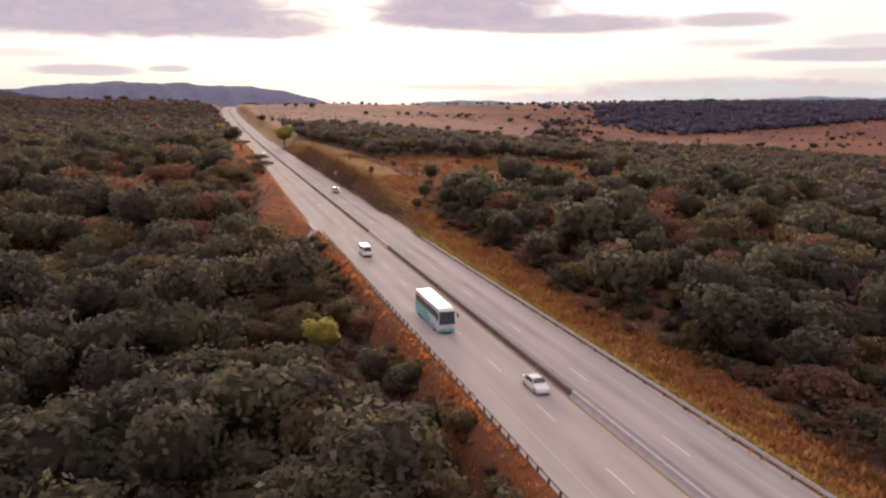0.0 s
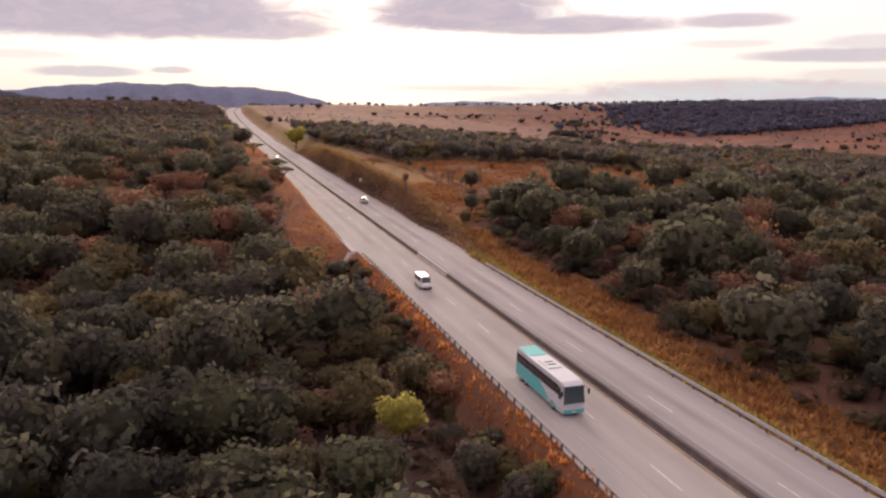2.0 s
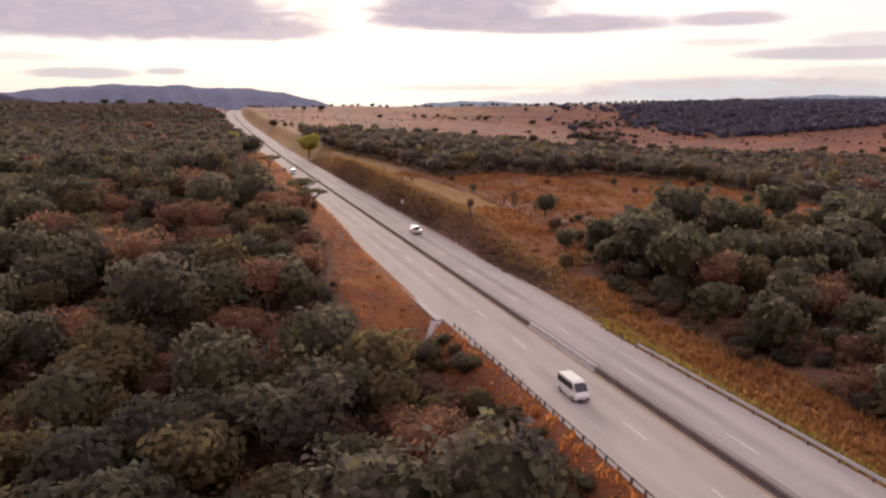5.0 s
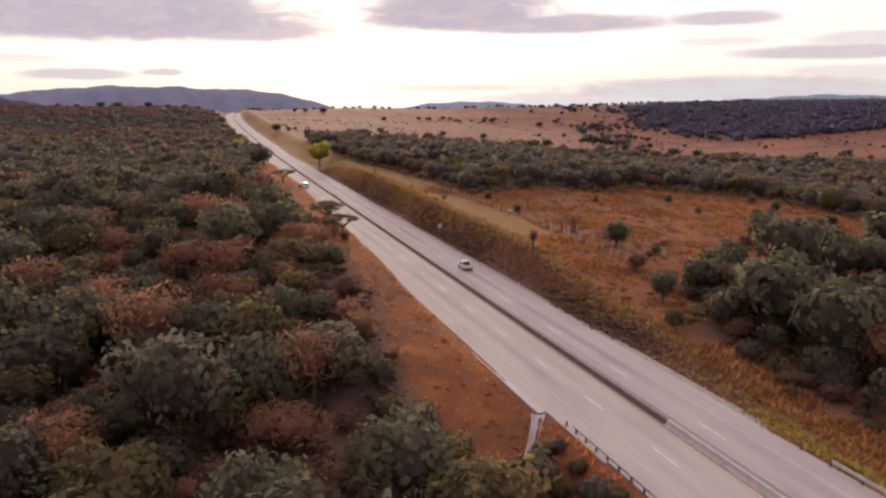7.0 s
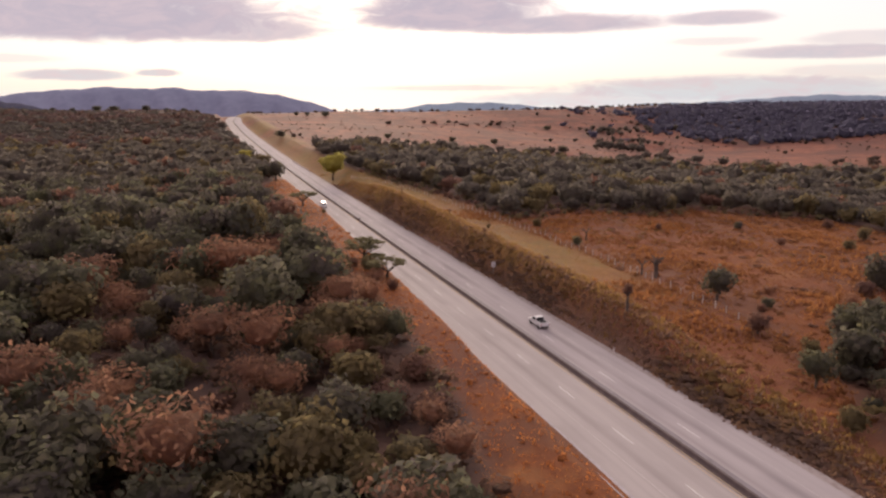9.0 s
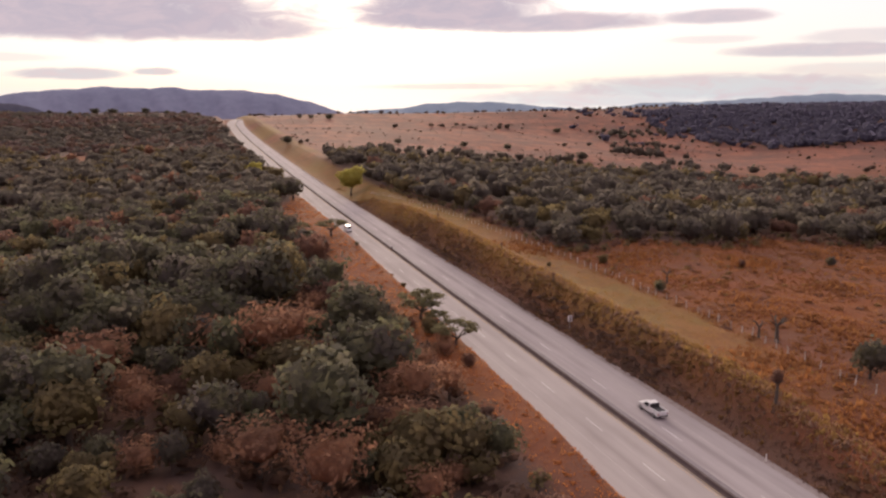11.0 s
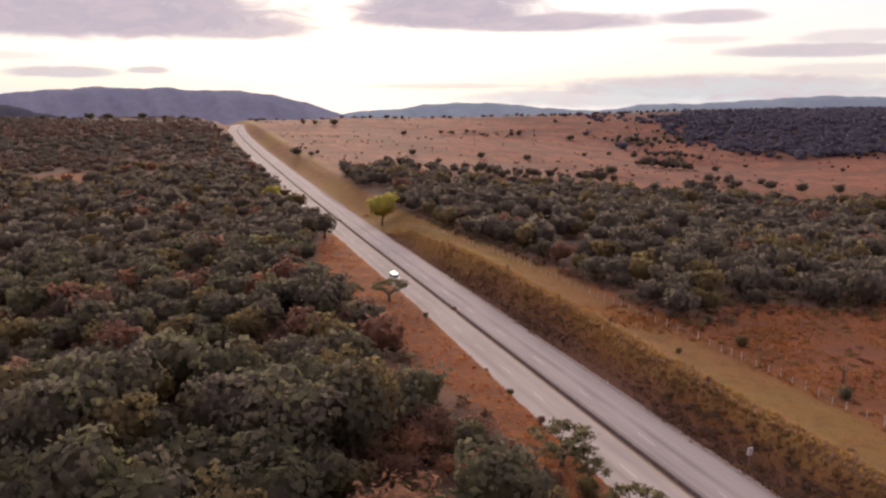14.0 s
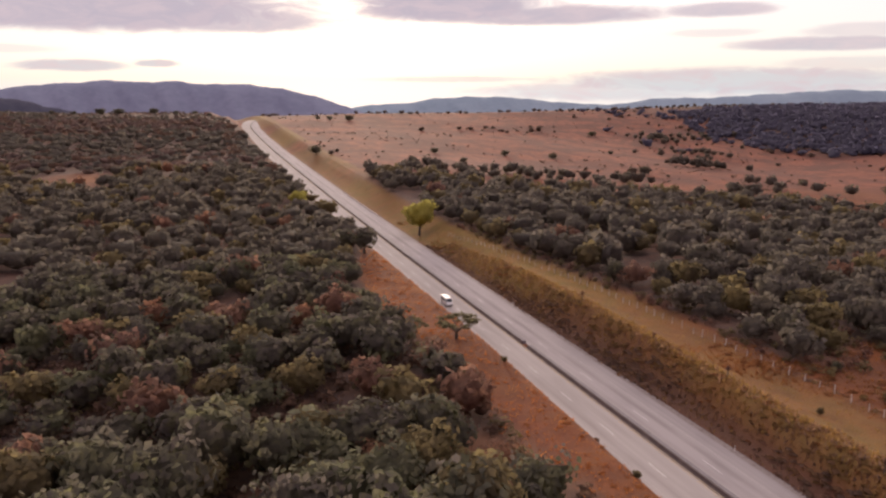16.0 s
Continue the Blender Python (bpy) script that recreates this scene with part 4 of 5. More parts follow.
    # clumps at the woods' upper edge
    for cx, cy, w, num in ((160, 668, 22, 24), (105, 690, 24, 16), (358, 806, 13, 30), (246, 618, 6, 5), (449, 925, 30, 18), (60, 720, 18, 14), (505, 1060, 34, 34), (300, 640, 30, 10)):
        a, b = cx + r.normal(size=num) * w, cy + r.normal(size=num) * w * 0.7
        a = np.maximum(a, 34 + 0.2 * np.abs(a))
        stuff("scattered_trees", "loose clump of dark trees in dry grass", "trees", M_SLOPE, FAR_A, a, b, r.uniform(3.0, 6.2, num), r.uniform(0.85, 1.2, num), 0.25, num)
    # the same woods going on to both sides of the flight
    for x0, x1, y0, y1, sd in ((-330, -12, -120, 345, 57), (24, 330, -120, 330, 58)):
        x, y = spots(x0, x1, y0, y1, 8.5, sd)
        seen = np.where(x < 0, (x > -46 - 0.30 * y) & (y > 58), (x < -8 + 1.142 * (y - 12)) & (y > 56))
        k = (cover_of(x, y)[0] > 0.3) & ~seen & (x < np.where(x < 0, -17, 1e4))
        dark = r.uniform(0, 1, len(x)) < 0.65
        for q, mat, words in ((k & dark, M_SLOPE, "dark green woodland along the road"), (k & ~dark, M_BROWN, "withered trees of the woodland along the road")):
            stuff("woodland", words, "woodland", mat, FAR_B, x[q], y[q], r.uniform(3.4, 5.4, q.sum()), r.uniform(0.9, 1.2, q.sum()), 0.2, sd)
    # low brush that fills the gaps under the near trees
    for x0, x1, y0, y1, sd in ((-125, -13, 58, 420, 51), (22, 160, 58, 262, 52)):
        x, y = spots(x0, x1, y0, y1, 4.4, sd)
        k = (cover_of(x, y)[0] > np.where(x < 0, 0.45, 0.12)) & ((x < 0) | (r.uniform(0, 1, len(x)) < 0.6)) & (np.where(x < 0, x > -48 - 0.32 * y, x < -5 + 1.142 * (y - 12)))
        half = r.uniform(0, 1, len(x)) < 0.74
        for q, mat, words in ((k & half, M_UNDER, "low withered brush under the trees"), (k & ~half, M_OLIVE, "low olive thicket under the trees")):
            stuff("undergrowth", words, "undergrowth", mat, FAR_C, x[q], y[q], r.uniform(2.0, 3.6, q.sum()), r.uniform(0.5, 0.9, q.sum()), 0.0, sd)
    # trees that the nearer woods leave over
    for kind, mat in (("green", M_GREEN), ("olive", M_OLIVE), ("bare", M_BARE), ("brown", M_BROWN)):
        q = [(a, b, s) for a, b, s, kk in LATER if kk == kind]
        if q:
            a, b, s = np.array(q).T
            stuff("woodland", {"green": "dark green trees of the dense woodland", "olive": "olive green trees of the dense woodland", "bare": "bare pinkish trees of the woodland", "brown": "withered scrub of the woodland"}[kind],
                  "woodland", mat, MID, a, b, s, np.full(len(s), 1.05), 0.5 if kind != "brown" else 0.0, 13)


far_woods()


# ---- single trees that stand out ----
def umbrella_tree(x, y, radius, seed, label):
    """A thorn tree with a flat, airy, layered crown on spreading limbs."""
    r = random.Random(seed)
    root = tagged(new("acacia_tree"), label, "tree", "flat-topped trees on the bank")
    root.location = (x, y, float(ground_z(x, y)))
    root.scale = (radius * 1.16, radius * 1.16, radius * 0.86)
    root.rotation_euler = (0, 0, r.uniform(0, 6))
    part("trunk", trunk_mesh("trunk", seed, 0.40, 0.85, 0.055, 6), None, root)
    rs = np.random.RandomState(seed)
    vs, fs, ns, n = [], [], [], 0
    for k in range(25):
        a, d = rs.uniform(0, 6.28), math.sqrt(rs.uniform(0, 1)) * 0.85
        c = np.array([math.cos(a) * d, math.sin(a) * d, 1.02 - 0.28 * d * d + rs.uniform(-0.10, 0.08)])
        v, f, m = crown_arrays(seed * 20 + k, 80, 0.15, 4, 0.30, OCTA, 0.7, 0.35, 0.75)
        s = rs.uniform(0.22, 0.34)
        vs.append(v * s + c)
        fs.append(f + n)
        ns.append(m)
        n += len(v)
    part("crown", leafy_mesh("crown", (np.concatenate(vs), np.concatenate(fs), np.concatenate(ns)), M_ACACIA), None, root)
    return root


M_ACACIA = leafage("thorn_tree_leaves", (0.14, 0.128, 0.078), (0.21, 0.188, 0.108), (0.28, 0.24, 0.14), cell=0.6)
umbrella_tree(-20.3, 386.3, 4.6, 3, "lone flat-topped thorn tree on the red bank")
umbrella_tree(-18.5, 305.5, 4.9, 4, "flat-topped thorn tree leaning over the carriageway")
umbrella_tree(-16.9, 301.0, 2.6, 5, "small flat-topped thorn tree leaning over the carriageway")
umbrella_tree(-17.0, 290.5, 3.9, 6, "spreading flat-topped thorn tree over the carriageway")
umbrella_tree(-28.5, 391.0, 3.4, 7, "small spreading thorn tree behind the red bank")

pick = random.Random(77)
for kind, x, y, rad, lift, tall, words in (
        ("yellow", 14.5, 528.0, 8.6, 0.55, 0.85, "bright yellow-green tree on a clear stem beside the road"),
        ("yellow", -26.5, 575.0, 4.8, 0.5, 0.9, "yellow-green leafy tree at the edge of the woods"),
        ("yellow", -22.7, 110.0, 3.1, 1.35, 0.95, "small bright yellow-green bush in the dark woods"),
        ("green", 38.0, 259.5, 3.9, 0.22, 1.15, "lone dark round-crowned tree in dry orange grass"),
        ("green", -19.6, 474.0, 6.4, 0.3, 0.9, "broad dark tree overhanging the carriageway's edge"),
        ("green", -24.5, 481.0, 5.2, 0.3, 0.9, "broad dark tree at the end of the woods"),
        ("bare", -70.5, 288.5, 6.6, 0.5, 0.85, "large leafless tree with an orange brown crown"),
        ("bare", -64.3, 274.0, 4.2, 0.5, 0.85, "leafless tree with a pinkish brown crown"),
        ("bare", -51.5, 257.0, 5.8, 0.5, 0.8, "broad leafless tree with a pinkish brown crown"),
        ("bare", -43.3, 239.0, 4.4, 0.5, 0.85, "leafless tree with a pinkish brown crown"),
        ("bare", -31.4, 302.0, 4.2, 0.5, 0.8, "leafless pinkish tree at the edge of the woods"),
        ("bare", 36.0, 155.0, 3.6, 0.6, 0.95, "leafless pinkish tree among dark bushes"),
        ("green", 25.0, 223.0, 3.2, 0.3, 1.15, "dark leafy tree in the dry orange grass"),
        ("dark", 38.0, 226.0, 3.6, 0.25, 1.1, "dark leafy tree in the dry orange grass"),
        ("green", 46.0, 232.0, 4.2, 0.3, 1.1, "dark round-crowned tree at the meadow's end"),
        ("olive", 19.5, 212.0, 2.3, 0.2, 1.1, "small olive bush on the verge"),
        ("brown", 32.0, 242.0, 2.6, 0.2, 1.0, "small withered bush in the dry orange grass"),
        ("green", 44.0, 366.0, 5.0, 0.4, 1.0, "tall dark tree at the corner of the wood"),
        ("green", 36.5, 420.0, 4.6, 0.3, 1.0, "dark tree behind the fence line"),
        ("green", 23.0, 840.0, 6.0, 0.2, 0.9, "dark round tree on the upland grass beside the road"),
        ("olive", -56.3, 278.0, 4.4, 0.6, 0.95, "pale olive rounded tree among pinkish scrub")):
    plant(kind, x, y, rad, pick, lift, tall, words)
for x, y, rad in ((130, 866, 5.0), (126, 782, 4.2), (201, 877, 5.2), (129, 706, 4.6), (240, 858, 5.4), (325, 900, 3.8), (252, 730, 6.2), (134, 1253, 8.0),
                  (434, 1128, 7.0), (364, 617, 6.0), (351, 678, 3.6), (108, 1256, 5.5), (92, 1258, 5.0)):
    plant("green", x, y, rad, pick, 0.06, 0.85, "lone dark tree on the dry upland grass", "upland_tree")
for x, y, rad in ((-183, 1343, 9.5), (-160, 1346, 8.5), (-116, 1345, 9.0), (-88, 1345, 5.0), (-64, 1345, 5.5), (-45, 1340, 5.0), (-215, 1340, 5.5), (-240, 1340, 6.0)):
    plant("green", x, y, rad, pick, 0.1, 0.7, "dark bushy tree on the crest of the slope", "crest_tree")


def dead_tree(x, y, height, seed, label):
    """A leafless snag: stem and a few stubby forked limbs."""
    root = tagged(new("dead_tree"), label, "tree", "dead trees in the meadow")
    root.location = (x, y, float(ground_z(x, y)))
    root.scale = (height / 1.25,) * 3
    part("trunk", trunk_mesh("trunk", seed, 0.6, 0.42, 0.06, 4), None, root)
    return root


dead_tree(36.6, 277.0, 6.2, 31, "leafless dark snag standing in dry grass")
dead_tree(38.4, 279.0, 5.4, 32, "leafless forked snag standing in dry grass")
dead_tree(35.0, 279.5, 4.4, 33, "thin leafless snag beside the fence")
dead_tree(43.5, 318.0, 4.6, 34, "pale leafless sapling in the meadow")


def pollard(x, y, height, seed, label):
    root = tagged(new("small_tree"), label, "tree", "small trees on the bank")
    root.location = (x, y, float(ground_z(x, y)))
    root.scale = (height,) * 3
    part("trunk", trunk_mesh("trunk", seed, 0.62, 0.2, 0.05, 4), None, root)
    crown = part("crown", KINDS["brown"][0][seed % 3], None, root)
    crown.scale, crown.location = (0.27, 0.27, 0.42), (0, 0, 0.58)
    return root


pollard(15.6, 254.4, 4.6, 4, "small scrubby tree on the bank's edge")
pollard(15.4, 318.9, 2.2, 5, "small dark bush on the bank's edge")
pollard(17.5, 352.0, 2.0, 6, "small dark bush on the bank's edge")
pollard(16.2, 372.0, 1.8, 8, "small dark bush on the bank's edge")
pollard(16.8, 402.0, 2.2, 9, "small dark bush on the bank's edge")

# bushes of the meadow and the banks
for x, y, rad, kind in ((42, 352, 1.3, "green"), (39, 338, 1.5, "olive"), (37.5, 312, 1.7, "green"), (71, 326, 1.2, "brown"), (90, 300, 1.6, "brown"),
                        (95, 322, 1.7, "green"), (104, 292, 2.2, "olive"), (46, 238, 3.6, "green"), (51, 242, 3.2, "green"), (42, 233, 2.8, "green"), (60, 250, 2.6, "bare"),
                        (70, 256, 2.6, "brown"), (82, 262, 3.0, "green"), (44.5, 254, 1.6, "green"), (41.5, 252, 1.2, "brown"), (34, 226, 4.0, "green"), (39, 229.5, 3.6, "green"), (76, 258, 4.6, "green"), (46, 216, 4.6, "green"), (53, 214, 4.2, "olive"), (27, 206, 3.0, "brown"), (28, 190, 4.5, "green"), (36, 197, 4.2, "green"),
                        (62, 228, 4.0, "brown"), (86, 250, 4.0, "green"), (58, 205, 4.4, "green"), (68, 215, 4.5, "green"), (91, 235, 4.5, "green"), (78, 225, 4.2, "olive"), (30, 216, 2.2, "brown"), (38, 216, 4.2, "green"), (43, 207, 4.6, "green"), (33, 204, 4.0, "green"), (49, 225, 4.2, "green"), (40, 222, 3.4, "olive"), (100, 264, 3.2, "bare"), (114, 275, 2.8, "green"),
                        (120, 302, 2.4, "olive"), (128, 322, 2.4, "brown"), (24, 338, 0.8, "olive"), (21, 296, 0.8, "brown"), (52, 262, 1.6, "bare"), (33, 232, 1.8, "olive"),
                        (-11.8, 366, 1.1, "olive"), (-16, 372, 0.8, "olive"), (-14.6, 341, 0.7, "brown"), (-14.8, 330, 0.8, "olive"), (-15.2, 318, 0.9, "brown"), (-15.5, 181, 1.3, "olive"),
                        (-13.6, 160, 1.2, "olive"), (-13.2, 140, 1.1, "brown"), (-13.4, 126, 1.2, "olive"), (-13.0, 98, 1.2, "olive"), (-13.2, 84, 1.3, "brown"), (-19.4, 297, 2.0, "olive"), (-18.6, 291.5, 1.9, "bare"), (-20.2, 286.5, 2.4, "bare"), (-18.2, 281, 1.6, "brown"), (-21.5, 301, 1.8, "bare")):
    plant(kind, x, y, rad, pick, 0.0, pick.uniform(1.0, 1.4), {"green": "low dark green bush in dry grass", "olive": "low olive green bush in dry grass", "brown": "low withered bush in dry grass", "bare": "leafless pinkish bush in dry grass"}[kind], "bush")


# thicket along the guardrail, on the left
edge = random.Random(5)
y = 54.0
while y < 188:
    kind = edge.choice(("olive", "brown", "olive", "green", "green"))
    plant(kind, -12.6 - edge.uniform(0.2, 4.4), y, edge.choice((0.8, 1.1, 1.5, 2.0, 2.5)), edge, 0.0, edge.uniform(0.6, 1.0),
          {"green": "dark green bush below the guardrail", "olive": "olive green bush below the guardrail", "brown": "withered bush below the guardrail", "bare": "leafless pinkish bush below the guardrail"}[kind], "bush")
    y += edge.uniform(0.75, 1.5)

# low thicket that closes the floor of the woods on the right
y = 62.0
while y < 226:
    x = float(right_edge(y)) + 1.8 + 34 * edge.random() ** 1.3
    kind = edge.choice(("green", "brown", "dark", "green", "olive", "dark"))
    if y < 215 or x < 50:
        plant(kind, x, y, edge.uniform(1.6, 3.2), edge, 0.0, edge.uniform(0.6, 0.95),
              {"green": "dark green bush in the thicket", "dark": "blackish green bush in the thicket", "olive": "olive green bush in the thicket", "brown": "withered bush in the thicket"}[kind], "bush")
    y += edge.uniform(0.5, 1.3)


# ---- grass ----
def tufts(name, label, mat, x, y, height, blades, seed):
    """Many tufts of grass, three-cornered blades, as one mesh."""
    r = np.random.RandomState(seed)
    n = len(x) * blades
    bx, by = np.repeat(x, blades) + r.normal(size=n) * 0.28, np.repeat(y, blades) + r.normal(size=n) * 0.28
    h = np.repeat(height, blades) * r.uniform(0.6, 1.2, n)
    a = r.uniform(0, 6.28, n)
    w = h * r.uniform(0.22, 0.45, n)
    z = ground_z(bx, by) - 0.06
    lean = r.normal(size=(n, 2)) * 0.35 * h[:, None]
    p = np.stack([np.stack([bx - np.cos(a) * w, by - np.sin(a) * w, z], -1), np.stack([bx + np.cos(a) * w, by + np.sin(a) * w, z], -1),
                  np.stack([bx + lean[:, 0], by + lean[:, 1], z + h], -1)], 1).reshape(-1, 3)
    ob = new(name, tri_mesh(name, p, np.arange(n * 3).reshape(-1, 3), mat))
    return tagged(ob, label, "grass", kind="stuff")


def make_grass():
    r = np.random.RandomState(61)
    # red-orange strip and bank on the left
    x, y = spots(-30, -10.7, 50, 480, 0.8, 62, 0.5)
    k = (x > left_edge(y) - 2) & (x < np.where(y < 190, -10.9, -12.4) + 0.4 * rough_noise(x, y, 0.3, 64)) & (r.uniform(0, 1, len(x)) < 0.75)
    tufts("grass", "dry red-orange grass on the bank", M_GRASS, x[k], y[k], r.uniform(0.15, 0.4, k.sum()) * np.where(y[k] < 190, 1.9, 1.0), 4, 63)
    # verge and bank top on the right
    x, y = spots(10.2, 36, 60, 520, 1.0, 65, 0.5)
    k = (r.uniform(0, 1, len(x)) < 0.7) & ((x < right_edge(y) + 1) | (y > 240)) & ((x > 15) | (y < 190))
    tufts("grass", "straw coloured grass along the verge", M_STRAW, x[k], y[k], r.uniform(0.15, 0.36, k.sum()), 4, 66)
    # meadow behind the fence
    x, y = spots(20, 165, 215, 372, 1.0, 67, 0.5)
    c = cover_of(x, y)
    k = (c[0] < 0.5) & (c[2] < 0.5) & (r.uniform(0, 1, len(x)) < 0.75)
    tufts("grass", "tall dry orange grass of the meadow", M_RUST, x[k], y[k], r.uniform(0.35, 0.7, k.sum()) * (1 + 0.5 * rough_noise(x[k], y[k], 0.16, 99)).clip(0.4, 1.8), 4, 68)
    # shaggy dry growth all over the cut bank
    x, y = spots(11.7, 19, 188, 500, 0.62, 94, 0.5)
    u = r.uniform(0, 1, len(x)) + 0.09 * (x - 14.5) + 0.25 * rough_noise(x, y, 0.1, 95)
    for k, mat, words in ((u < 0.28, M_BRUSH, "shaggy dark dry grass on the cut bank"), ((u >= 0.28) & (u < 0.62), M_UNDERBRUSH, "shaggy brown dry grass on the cut bank"), ((u >= 0.62) & (u < 1.15), M_STRAW, "shaggy tan dry grass on the cut bank")):
        tufts("grass", words, mat, x[k], y[k], r.uniform(0.3, 0.8, k.sum()), 4, 96)
    # dark dry brush on the cut bank beside the road
    x, y = spots(11.6, 15.8, 186, 520, 0.82, 69, 0.5)
    e = x + 0.9 * rough_noise(x, y, 0.2, 70)
    u = r.uniform(0, 1, len(x)) + 2 * (r.uniform(0, 1, len(x)) < smooth(y, 420, 560))
    for k, mat, words in (((e < 13.9) & (u < 0.7), M_BRUSH, "dark dry brush on the cut bank"), ((e < 14.4) & (u > 0.7) & (u < 1.5), M_UNDERBRUSH, "brown dry brush on the cut bank"),
                          ((e > 13.6) & (u < 0.22), M_STRAWBUSH, "yellowed bushes along the bank's edge")):
        stuff("brushwood", words, "brush", mat, BRUSH, x[k], y[k], r.uniform(0.9, 1.0, k.sum()) * (1.3 + 0.9 * rough_noise(x[k], y[k], 0.12, 72)).clip(0.6, 2.6), r.uniform(0.3, 0.5, k.sum()), -0.15, 71)
    # tan grass and weeds over the cutting's edge
    x, y = spots(13.4, 19, 215, 560, 1.25, 86, 0.5)
    u = r.uniform(0, 1, len(x)) - 0.07 * (x - 13.4)
    for k, mat, words in (((u > 0.15) & (u < 0.32), M_STRAW, "clumps of tan grass over the cutting"), ((u > 0.62) & (u < 0.74), M_RUST, "clumps of orange grass over the cutting"), (u > 0.97, M_BROWN, "brown weeds over the cutting")):
        stuff("grass_clumps", words, "grass", mat, BRUSH, x[k], y[k], (1.1 + 0.7 * rough_noise(x[k], y[k], 0.14, 88)).clip(0.3, 2.2) * r.uniform(0.7, 1.2, k.sum()), r.uniform(0.22, 0.4, k.sum()), -0.1, 87)
    # clumps of tall grass in the meadow
    x, y = spots(18, 175, 212, 374, 2.1, 81, 0.5)
    c = cover_of(x, y)
    u = r.uniform(0, 1, len(x)) + 0.25 * rough_noise(x, y, 0.06, 82)
    for k, mat, words in (((c[0] < 0.5) & (c[2] < 0.4) & (u < 0.34), M_RUST, "clumps of tall orange grass"), ((c[0] < 0.5) & (c[2] < 0.4) & (u > 0.66) & (u < 0.70), M_BROWN, "clumps of withered brown weeds"),
                          ((c[0] < 0.5) & (c[2] < 0.4) & (u > 1.02), M_STRAWBUSH, "clumps of yellowed weeds")):
        stuff("grass_clumps", words, "grass", mat, BRUSH, x[k], y[k], r.uniform(0.8, 1.8, k.sum()), r.uniform(0.22, 0.42, k.sum()), -0.1, 83)
    # and on the left bank
    x, y = spots(-30, -12.6, 60, 480, 1.5, 84, 0.5)
    k = (x > left_edge(y) - 1.5) & (r.uniform(0, 1, len(x)) < 0.16)
    stuff("grass_clumps", "clumps of red-orange grass on the bank", "grass", M_GRASS, BRUSH, x[k], y[k], r.uniform(0.45, 1.0, k.sum()), r.uniform(0.25, 0.5, k.sum()), -0.1, 85)
    # yellow-green grass just behind the rail
    x, y = spots(10.5, 17.5, 40, 186, 0.66, 75, 0.5)
    k = (x < 15.8 + 1.2 * rough_noise(x, y, 0.09, 76)) & (r.uniform(0, 1, len(x)) < 0.8)
    tufts("grass", "yellow-green grass behind the guardrail", M_VERGE, x[k], y[k], r.uniform(0.4, 0.85, k.sum()), 4, 77)
    # orange seed-heads beyond it
    x, y = spots(12.0, 27, 45, 205, 0.72, 72, 0.5)
    k = (x > 15.8 + 1.0 * rough_noise(x, y, 0.06, 73)) & (x < right_edge(y) + 1.5)
    tufts("grass", "tall rust-orange grass on the verge", M_PLUME, x[k], y[k], r.uniform(0.5, 1.1, k.sum()), 4, 74)


M_VERGE = leafage("verge_grass", (0.22, 0.158, 0.046), (0.30, 0.212, 0.063), (0.36, 0.23, 0.078), cell=0.25)
M_PLUME = leafage("rusty_plumes", (0.32, 0.145, 0.058), (0.43, 0.215, 0.092), (0.47, 0.28, 0.13), cell=0.25)
M_RUST = leafage("rusty_meadow_grass", (0.19, 0.080, 0.037), (0.31, 0.132, 0.053), (0.37, 0.185, 0.078), cell=0.06)
BRUSH = [crown_arrays(320 + k, 22, 0.24, 2, 0.6, OCTA, 0.5, 0.85) for k in range(5)]
M_UNDERBRUSH = leafage("brown_brush", (0.23, 0.135, 0.088), (0.30, 0.175, 0.105), (0.36, 0.21, 0.12), cell=0.2)
BRUSH = [(v, f, n / np.linalg.norm(n, axis=1, keepdims=True) + (0, 0, 1.5)) for v, f, n in BRUSH]   # low growth, shaded from above
M_STRAWBUSH = leafage("yellowed_weeds", (0.21, 0.125, 0.055), (0.28, 0.168, 0.072), (0.33, 0.21, 0.09), cell=0.4)
M_BRUSH = leafage("dark_brush", (0.19, 0.122, 0.100), (0.25, 0.158, 0.120), (0.31, 0.195, 0.14), cell=0.2)
make_grass()


# ---- gutter chute on the left slope ----
def make_chute():
    bm = bmesh.new()
    pts = [(-12.2, 193.2), (-13.2, 191.6), (-14.8, 189.2), (-16.6, 186.6), (-18.2, 184.4)]
    prof = [(-0.62, -0.25), (0.62, -0.25), (0.62, 0.24), (0.50, 0.24), (0.34, 0.02), (-0.34, 0.02), (-0.50, 0.24), (-0.62, 0.24)]
    rows = []
    for i, (x, y) in enumerate(pts):
        x2, y2 = pts[min(i + 1, len(pts) - 1)]
        x1, y1 = pts[max(i - 1, 0)]
        d = Vector((x2 - x1, y2 - y1, 0)).normalized()
        s = Vector((d.y, -d.x, 0))
        z = float(ground_z(x, y)) + 0.05
        rows.append([bm.verts.new((x + s.x * p * (1.5 if i == 0 else 1), y + s.y * p, z + q)) for p, q in prof])
    for a, b in zip(rows, rows[1:]):
        for i in range(len(prof)):
            bm.faces.new((a[i], a[(i + 1) % len(prof)], b[(i + 1) % len(prof)], b[i]))
    bm.faces.new(rows[0][::-1])
    bm.faces.new(rows[-1])
    tagged(part("drain_chute", bm, M_KERB), "pale concrete drain chute down the grassy slope", "drain")


make_chute()


